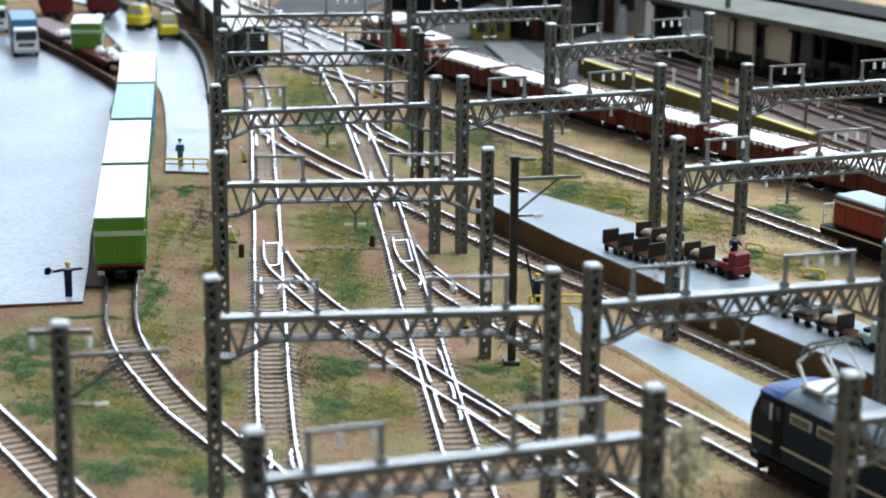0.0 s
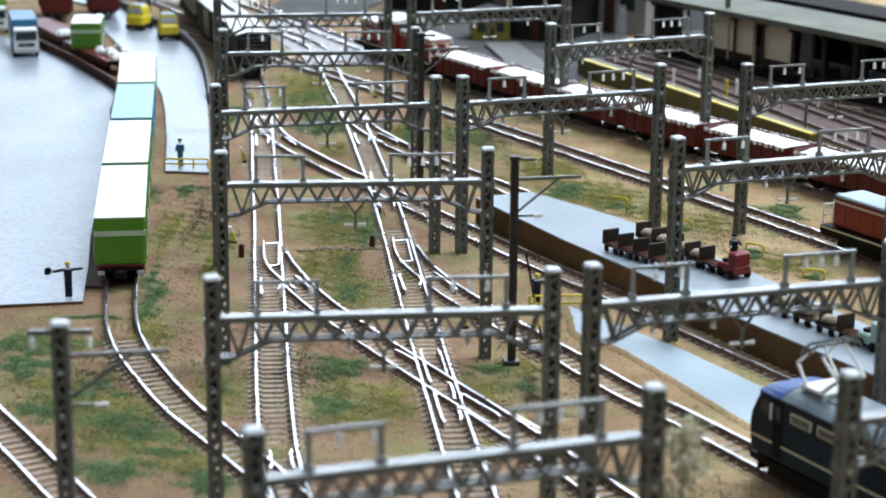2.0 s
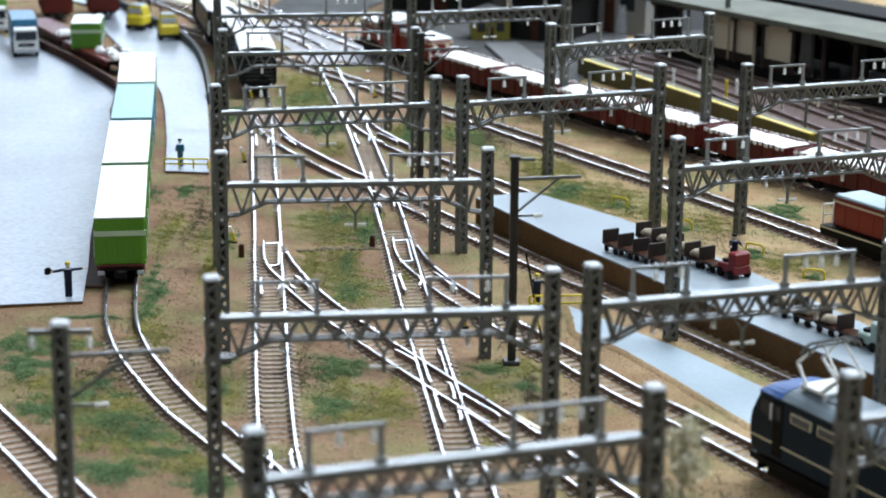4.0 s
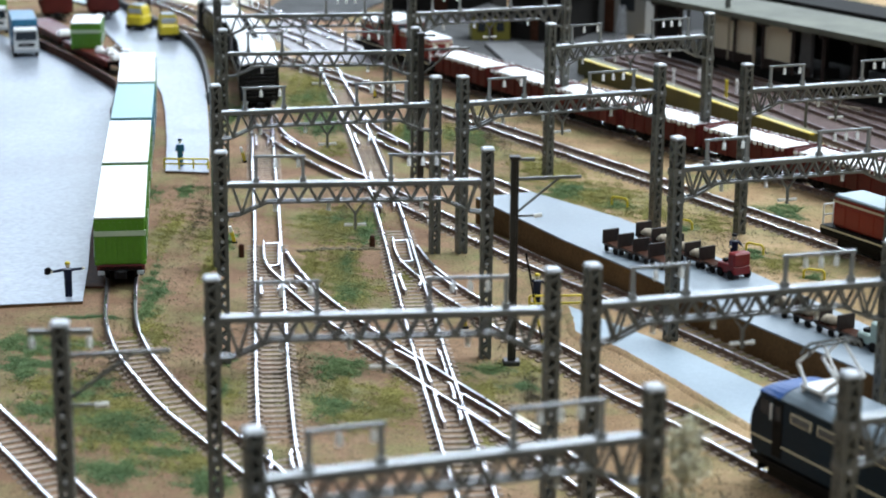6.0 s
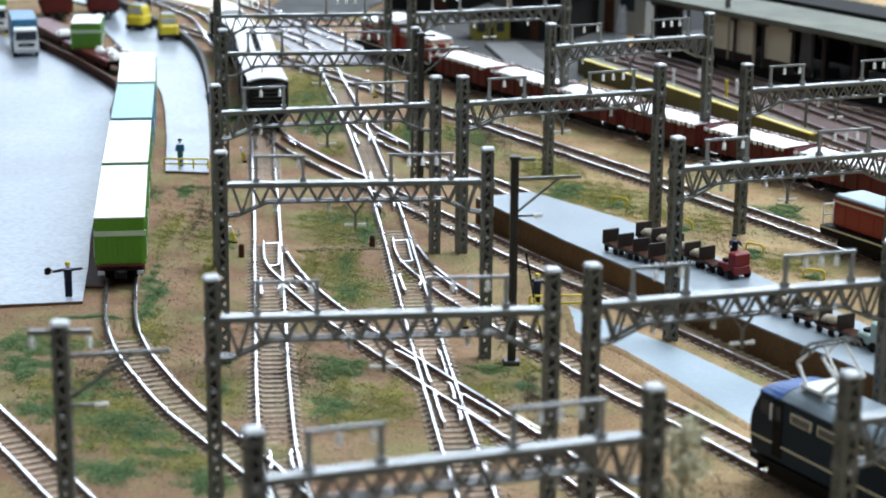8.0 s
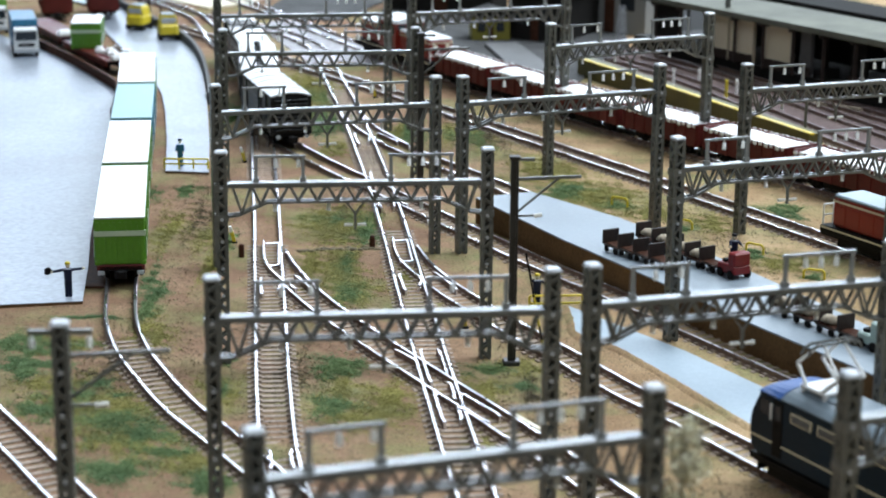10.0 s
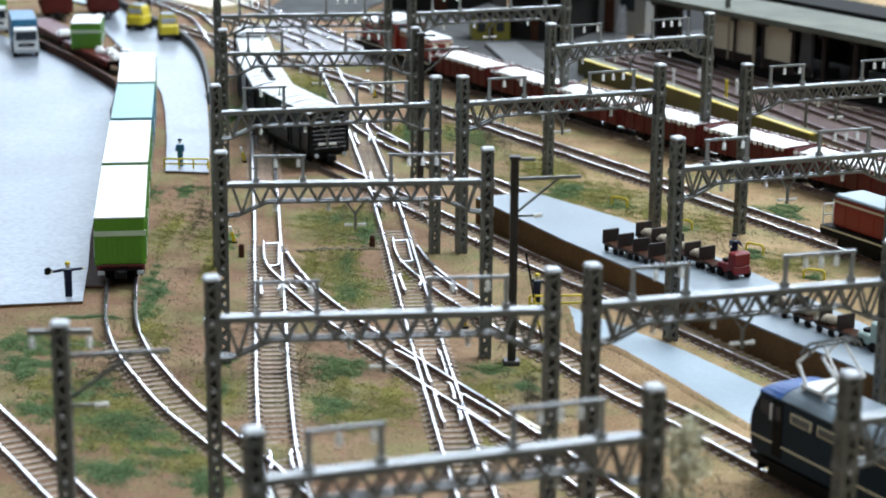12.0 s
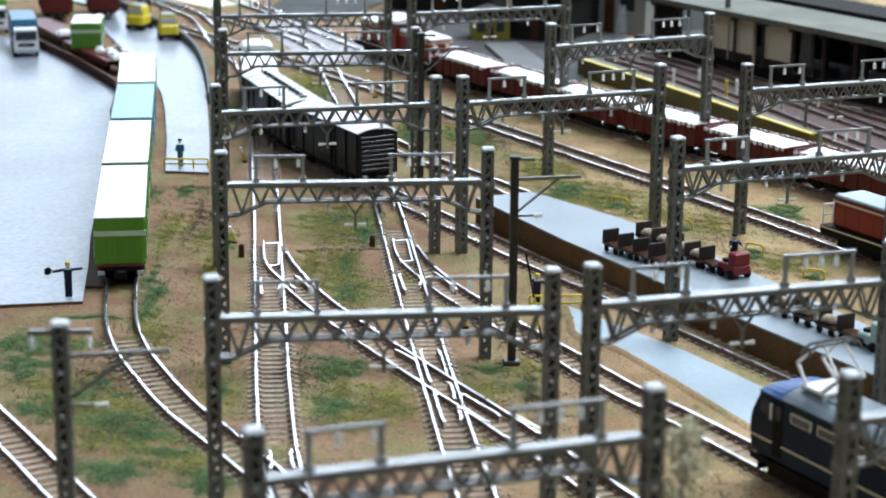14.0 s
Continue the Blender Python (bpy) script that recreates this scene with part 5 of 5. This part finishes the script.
WIDE_GREEN = [(-127.3, 564.3, 7.6, 8.8), (-118.0, 543.2, 8.2, 5.1), (-124.2, 545.6, 4.1, 7.2), (-89.0, 496.4, 8.3, 6.1), (-79.1, 485.9, 8.9, 5.0), (-69.4, 473.8, 8.0, 4.0), (-81.5, 459.8, 6.4, 3.8), (-56.6, 451.1, 5.6, 5.1), (-103.0, 507.2, 6.9, 4.5), (-88.5, 516.8, 2.8, 2.3), (16.0, 544.2, 4.3, 3.6), (-29.6, 540.4, 5.9, 8.1), (-30.4, 511.3, 3.1, 5.5), (-34.0, 652.4, 2.7, 11.5), (-29.7, 618.2, 4.1, 10.4), (-97.5, 632.9, 1.9, 19.1), (-55.3, 901.0, 13.1, 23.8), (-15.5, 876.9, 6.4, 25.1), (-93.8, 603.6, 1.6, 12.5), (-62.9, 547.2, 2.3, 4.2), (-61.0, 522.3, 2.2, 6.7), (125.3, 643.2, 3.1, 2.8), (109.1, 675.6, 3.6, 3.8), (67.6, 741.0, 4.8, 4.6), (48.0, 758.9, 8.9, 7.6)]
WIDE_OLIVE = [(-14.3, 516.4, 7.8, 15.9), (-18.4, 500.3, 7.6, 8.8), (-28.7, 523.1, 6.3, 14.4), (-43.3, 652.1, 7.7, 28.8), (-41.0, 715.1, 14.8, 20.5), (-68.1, 995.1, 20.2, 44.7), (-91.5, 573.7, 5.2, 17.0), (-111.7, 562.0, 10.1, 10.9), (-86.2, 507.6, 13.9, 13.6), (-64.0, 466.0, 10.0, 9.3), (-58.9, 517.6, 3.8, 12.2), (-78.8, 658.3, 3.9, 29.3), (12.3, 524.2, 7.9, 12.5), (61.0, 754.6, 15.5, 17.0)]


# ---------------------------------------------------------------- assembly
build_ground()
build_hall()
build_tracks()
build_platforms()
build_wall()
build_siding_edge()
build_shaded_siding_bed()
build_station()
build_gantries()
cantilever_pole(20.2, 548, 2, "black single catenary pole with pale bracket arm", M_BLACKPOLE, False, 61.5)
cantilever_pole(-9.2, 772, 2, "black single catenary pole beyond the crossing", M_BLACKPOLE, False, 61.5)
cantilever_pole(-77.6, 383, 4, "lattice catenary pole with crossarm and bracket", M_MAST, True, 62.0, 22.0)

cantilever_pole(150, 1047, 20, "grey single catenary pole at the station tracks", M_MAST, False, 61.5, 16.0)
for x, y, h, m in ((117, 999, 9, M_WHITE), (139, 962, 10, M_YELLOW), (146, 975, 8, M_WHITE), (131, 1005, 8, M_WHITE)):
    bm = B()
    rod(bm, (x, y, -0.5), (x, y, h), 0.8, 0.7, 10)
    rod(bm, (x, y, h), (x, y, h + 0.6), 0.9, 0.6, 10)
    tagged(part("marker_post", bm, m), "small pale marker post beside the station tracks", "post", "marker posts")

bm = B()
bar(bm, (172, 957, 1.6), (200, 933, 1.6), 2.2, 1.4)
tagged(part("platform_kerb", bm, M_SACK), "tan wooden kerb lying between the station tracks", "kerb")
bm = B()
rod(bm, (161.5, 868.4, -0.5), (161.5, 868.4, 24), 0.8, 0.6, 10)
rod(bm, (161.5, 868.4, -0.5), (161.5, 868.4, 1.2), 1.4, 1.2, 10)
tagged(part("slim_post", bm, M_MAST), "slim dark grey post at the end of the olive platform", "post")
silver = thing("lattice_tower", "slim bright silver lattice tower behind the olive platform", "tower", "", mm(99, 1103, 0, 20))
for sx in (-1, 1):
    for sy in (-1, 1):
        part("leg", bar(B(), (sx * 2.4, sy * 2.4, 0), (sx * 1.2, sy * 1.2, 27), 0.45), M_CAP, silver)
for i in range(7):
    q = B()
    r0, r1 = 2.4 - 0.17 * i, 2.4 - 0.17 * (i + 1)
    bar(q, (-r0, -r0, i * 3.8), (r1, -r1, i * 3.8 + 3.8), 0.3)
    bar(q, (r0, r0, i * 3.8), (-r1, r1, i * 3.8 + 3.8), 0.3)
    part("brace", q, M_CAP, silver)

# the container train on the siding
L_LINE = curve_through(L_PTS, 2.5)
run0 = nearest_run(L_LINE, -105, 621)
for i, (nm, paint, roofm) in enumerate((("lime green container with pale band", M_GREEN, M_PALEROOF), ("pale-roofed green container", M_GREEN, M_PALEROOF), ("teal container with pale aqua roof", M_TEAL, M_TEALROOF), ("white-roofed container", M_GREEN, M_PALEROOF))):
    m = seat(L_LINE, run0 - i * 82.5, 78.0)
    build_flat_wagon("reddish-brown flat wagon under a container", 78.0, m, M_RED)
    build_container(nm + " on a flat wagon", paint, roofm, m @ mm(0, 0, 8.25))

# far end of the siding: empty flat wagons and one green container
for x, y, rz in ((-186, 1050, 28), (-224, 1128, 27)):
    build_flat_wagon("reddish empty flat wagon with white deck frames", 74.0, mm(x, y, 0, rz), M_RED)
for x, y, rz, w in ((-170, 1018, 25, 7), (-176, 1034, 30, 6), (-183, 1040, 10, 5), (-166, 1030, 40, 5), (-212, 1096, 20, 8), (-205, 1110, 30, 6)):
    bm = B()
    box(bm, -w / 2, w / 2, -3, 3, 0, 2.4, 0.5)
    box(bm, -w / 2 + 1, w / 2 - 1, -1.8, 1.8, 2.2, 3.6, 0.4)
    tagged(part("white_crate", bm, M_WHITE, None, "", mm(x, y, 8.2, rz)), "small white crate lying on a flat wagon", "crate", "crates on the wagons")
build_container("short lime green container with pale band on a flat wagon", M_GREEN, M_PALEROOF, mm(-194, 1068, 8.25, 6), 30.0, 15.5, 13.5, "containers at the far siding")
for x, y, rz in ((-213, 1225, 12), (-240, 1215, 14)):
    build_open_wagon("dark red wagon at the back of the yard", 46.0, mm(x, y, 0, rz), False)
build_truck(mm(-229.5, 1074, 1.3, 15) @ Matrix.Scale(0.86, 4), "blue box truck with white cab on the loading yard", M_SKYBLUE)
build_truck(mm(-263, 1152, 1.3, 14) @ Matrix.Scale(0.86, 4), "green and orange box truck behind the blue one", M_GREEN)
build_forklift(mm(-181, 1168, 1.3, -18))
build_forklift(mm(-159.5, 1132, 1.3, 14))

# the standing red train and locomotives
H_LINE = curve_through(H_PTS, 2.5)
run0 = nearest_run(H_LINE, 2, 1008)
for i in range(7):
    build_open_wagon("oxide-red open wagon with a white covered load", 50.0, seat(H_LINE, run0 + 52 + i * 54.0, 50.0))
build_diesel("red centre-cab diesel locomotive with pale roof heading the wagons", M_LOCORED, M_ROOF, M_CREAM, seat(H_LINE, run0 - 4, 94.0))
D_LINE = curve_through(D_PTS, 2.5)
rd = nearest_run(D_LINE, 140.6, 682)
build_diesel("orange-red diesel locomotive with blue-grey hood and cream lines", M_LOCORED, M_GREYBLUE, M_CREAM, seat(D_LINE, rd + 94, 94.0) @ pose(0, 0, 0, 0, 0, 180))
E_LINE = curve_through(E_PTS, 2.5)
re = nearest_run(E_LINE, 83.5, 463)
build_electric(seat(E_LINE, re + 118, 118.0) @ pose(0, 0, 0, 0, 0, 180))

# goods platform
build_tractor(mm(93.0, 609.0, 10.0, 28), M_CARTRED, "small red platform towing tractor with seated driver figure")
build_tractor(mm(123.0, 535.0, 10.0, 28), M_PALEGREEN, "small pale green towing tractor in front of trolleys")
CART_YAW = -61
for x, y, n in ((58, 637, 0), (62.5, 631, 0), (67, 625, 0), (71.5, 619, 0), (70, 647, 2), (74.5, 639, 2), (79, 630, 2), (83.5, 621, 2), (87.5, 615.5, 0), (102.5, 566.5, 2), (107.8, 557.5, 2), (113.0, 548.5, 2), (118.0, 541.0, 0)):
    build_cart(mm(x, y, 10.0, CART_YAW), n, "dark brown trolley loaded with pale sacks" if n else "dark brown wooden platform trolley with tall end board")
figurine(93, 610.6, 12.0, 20, "tiny seated driver figure in dark clothes", M_NAVY, M_DARK, ((0.8, -1.5, -1), (0.8, -1.5, -1)))

figurine(-120, 609, 1.3, 5, "tiny navy-clad worker figure with yellow helmet, arms spread", M_NAVY, M_YELLOW, ((3.4, 0, -0.6), (3.4, 0, 0.4)))
figurine(30, 604, 0.2, 20, "tiny navy-clad worker figure with yellow helmet holding a pole", M_NAVY, M_YELLOW, ((0.6, -0.4, 1.2), (2.0, -0.4, -1.4)))
figurine(-109, 800, 1.3, -20, "tiny blue-clad worker figure standing at the yellow fence", M_SKYBLUE, M_NAVY, ((0.4, -0.4, -2.6), (0.4, -0.4, -2.6)))
yellow_fence(-106, 795, 0, 18, 4.2, 4)
yellow_fence(36, 602, 5, 17, 5.0, 3, 0.0)
for x, y, rz in ((68, 742, -35), (125, 641, -20), (110, 674, -40), (89, 708, -40)):
    yellow_railing(x, y, rz)
for x, y in ((-84, 815), (-74.5, 682), (-4, 694), (7, 583), (-13, 820), (-34, 962), (-70, 578), (-94, 955)):
    point_marker(x, y)
rng = random.Random(12)
bm = B()
for i in range(26):
    u = i / 25
    blob(bm, (-50 + 26 * u + rng.uniform(-1, 1), 671 + 4.5 * u + rng.uniform(-2.0, 2.0), 0.1), rng.uniform(1.2, 2.6), rng.uniform(0.9, 1.8), rng.uniform(0.5, 1.1), 0, 8)
tagged(part("soil_ridge", bm, M_DRYSOIL), "low ridge of dark dry soil between the tracks", "soil ridge")
for x, y in ((-70, 663), (-25, 676)):
    bm = B()
    rod(bm, (x, y, -1), (x, y, 4.2), 1.1, 1.0, 10)
    rod(bm, (x, y, 4.2), (x, y, 4.7), 0.9, 0.7, 10)
    tagged(part("relay_stump", bm, [M_BROWN]), "short brown relay post beside the track", "post", "relay posts")
house(26, 1148, 4, 22, 18, 15, M_HUT, M_DARKWALL, "mustard yellow model hut with dark openings")
house(66, 1165, -28, 34, 60, 26, M_DARKWALL, M_DARKWALL, "dark model shed beyond the yard")
house(112, 1200, -28, 46, 60, 36, M_HALLWALL, M_KERB, "grey tall model building behind the station")
house(2, 1262, -20, 70, 30, 26, M_DARKWALL, M_KERB, "dark low model warehouse with grey roof")
bm = B()
slab(bm, [(-12, 1092), (14, 1052), (60, 968), (78, 1040), (106, 1125), (110, 1260), (-40, 1260), (-40, 1150)], -1, 1.0)
tagged(part("yard_road", bm, M_ASPHALT), "dark asphalt apron behind the red train", "road", kind="structure")
bm = B()
slab(bm, [(23, 1115), (41, 1122), (53, 1060), (54, 985), (47, 1000), (34, 1048)], -1, 3.0)
tagged(part("ramp", bm, M_KERB), "grey paved ramp behind the red wagons", "ramp", kind="structure")
bm = B()
slab(bm, [(-118, 1222), (-66, 1212), (-30, 1330), (-100, 1360)], -1, 1.1)
tagged(part("road", bm, M_ASPHALT), "grey road at the back of the yard", "road", kind="structure")
bm = B()
slab(bm, [(-330, 1270), (-230, 1362), (-100, 1362), (-130, 1280), (-152, 1262), (-190, 1310), (-215, 1330)], -1, 1.05)
tagged(part("sand_field", bm, M_BEIGE), "pale sand field at the back of the layout", "ground", kind="structure")
# Thin pale grey slab over the ground among the far tracks.
q = B()
slab(q, [(-108.8, 1175.0), (-84.1, 1093.9), (-72.9, 1057.2), (-57.4, 1065.2), (-20.2, 1049.1), (-17.8, 1085.8), (-47.2, 1115.4), (-76.8, 1176.8), (-92.7, 1207.7), (-106.5, 1206.9)], -1, 0.72)
tagged(part("pale_bed_far", q, M_PALEBED), "pale grey bed among the far tracks", "ballast", kind="structure")
t = thing("striped_pole", "thin leaning pole with black and yellow bands", "pole", "", mm(30.5, 533, 0, 0, 0, -11))
for i in range(9):
    q = B()
    rod(q, (0, 0, i * 4.3 - 0.5), (0, 0, (i + 1) * 4.3 - 0.5), 0.3, 0.3, 8)
    part("band", q, M_YELLOW if i in (2, 4, 5) else M_DARK, t)

def dry_tree(x, y, h, r, seed):
    """A slim dry model tree: bent trunk, forked limbs and scattered cream leaves."""
    rng = random.Random(seed)
    t = thing("model_tree", "slim dry model tree with cream leaves beside a gantry mast", "tree", "", mm(x, y, 0))
    bm = B()
    rod(bm, (0, 0, -1), (0.6, 0.2, h * 0.55), 0.7, 0.5, 8)
    rod(bm, (0.6, 0.2, h * 0.55), (0.2, 0, h * 0.95), 0.5, 0.2, 8)
    tips = []
    for k in range(16):
        z = h * rng.uniform(0.5, 0.95)
        a = rng.uniform(0, 6.28)
        tip = Vector((math.cos(a) * r * rng.uniform(0.4, 1), math.sin(a) * r * rng.uniform(0.4, 1), z + rng.uniform(0, 3)))
        rod(bm, (0.5, 0.1, z - 2), tip, 0.25, 0.1, 5)
        tips.append(tip)
    part("trunk", bm, M_BROWN, t)
    bm = B()
    for tip in tips:
        for k in range(80):
            c = tip + Vector([rng.gauss(0, 1.5) for _ in range(3)])
            m = Matrix.Translation(c) @ Euler([rng.uniform(0, 6.28) for _ in range(3)]).to_matrix().to_4x4()
            w = rng.uniform(0.45, 0.95)
            bm.faces.new([bm.verts.new(m @ Vector(q)) for q in ((-w, 0, 0), (0, -w * 0.5, 0), (w, 0, 0), (0, w * 0.5, 0.1))])
    tagged(part("crown", bm, M_DRYLEAF, t), kind="stuff")
    return t


dry_tree(45.5, 353, 54, 3.2, 5)
bm = B()
bar(bm, (19.5, 503.5, 0.3), (30, 485, 0.3), 1.3, 1.0)
tagged(part("loose_rod", bm, M_CREAM), "loose cream plastic rod lying on the earth", "rod")
bm = B()
for k in range(5):
    blob(bm, (-126.6 + 0.5 * (k % 3), 608.5, 9.2 + 0.3 * k), 0.9, 0.3, 0.7, 0, 8)
tagged(part("signal_flag", bm, M_DARK), "small dark furled flag held by a worker figure", "flag")
tufts("green_flock", GREEN_PATCHES + MORE_GREEN + WIDE_GREEN, M_GRASS, "patches of fine green flock scattered on the earth", 3, 70.0, 0.3)
tufts("olive_flock", OLIVE_PATCHES + MORE_OLIVE + WIDE_OLIVE, M_OLIVEFLOCK, "patches of dry olive flock scattered on the earth", 4, 32.0, 0.25)

tufts("soil_crumbs", [(-95, 540, 40, 90), (-45, 540, 30, 110), (25, 520, 26, 90), (-90, 720, 20, 110), (-38, 720, 22, 90), (80, 660, 60, 110), (60, 430, 40, 50), (20, 870, 40, 90)], M_DRYSOIL, "dark crumbs of soil scattered over the earth", 8, 1.6, 0.35)

# the moving train: two vans pushed by a hood locomotive
TRAIN = [build_boxcar("black covered goods van with pale arched roof and slatted ends", 62.0) + (62.0,),
         build_boxcar("black covered goods van with a row of roof ventilators", 73.0, vents=True) + (73.0,),
         build_diesel("dark diesel locomotive with pale hood top pushing the vans", M_BLACK, M_ROOF, M_DARK, None, 94.0, "diesel locomotives", 8.3, 22.6, (-36.0, -18.0), 14.2) + (94.0,)]


def run_of(t):
    """How far the train has run: it stands at first, sets off, then rolls at an almost even pace."""
    keys = ((-1.0, -6.5, 0.0), (1.15, -6.5, 0.0), (1.6, -1.5, 17.0), (2.2, 12.5, 24.0), (3.0, 32.0, 23.5), (5.5, 89.0, 21.5), (8.0, 140.5, 19.6))
    if t >= 8.0:
        return 15.6 * t + 0.245 * t * t - min(4.0, t - 8.0)
    for (t0, a, va), (t1, b, vb) in zip(keys, keys[1:]):
        if t <= t1:
            h = t1 - t0
            u = (t - t0) / h
            return a * (1 + 2 * u) * (1 - u) ** 2 + va * h * u * (1 - u) ** 2 + b * u * u * (3 - 2 * u) + vb * h * u * u * (u - 1)


def motions():
    line = curve_through(UP_PTS + A_PTS[:3] + X1_PTS[1:], 2.5)
    start = nearest_run(line, -100, 1012)
    ahead = 0.0
    for t, wheels, length in TRAIN:
        rows = []
        for k in range(57):
            s = k * 0.25
            rows.append((s, seat(line, start + run_of(s) - ahead, length)))
        walk(t, rows)
        for w in wheels:
            y, z = w.matrix_basis.translation.y / S, w.matrix_basis.translation.z / S
            turn = []
            for k in range(141):
                s = k * 0.1
                turn.append((s, mm(0, y, z, 0, -math.degrees(run_of(s) / 2.9))))
            walk(w, turn)
        ahead += length + 3.5


motions()
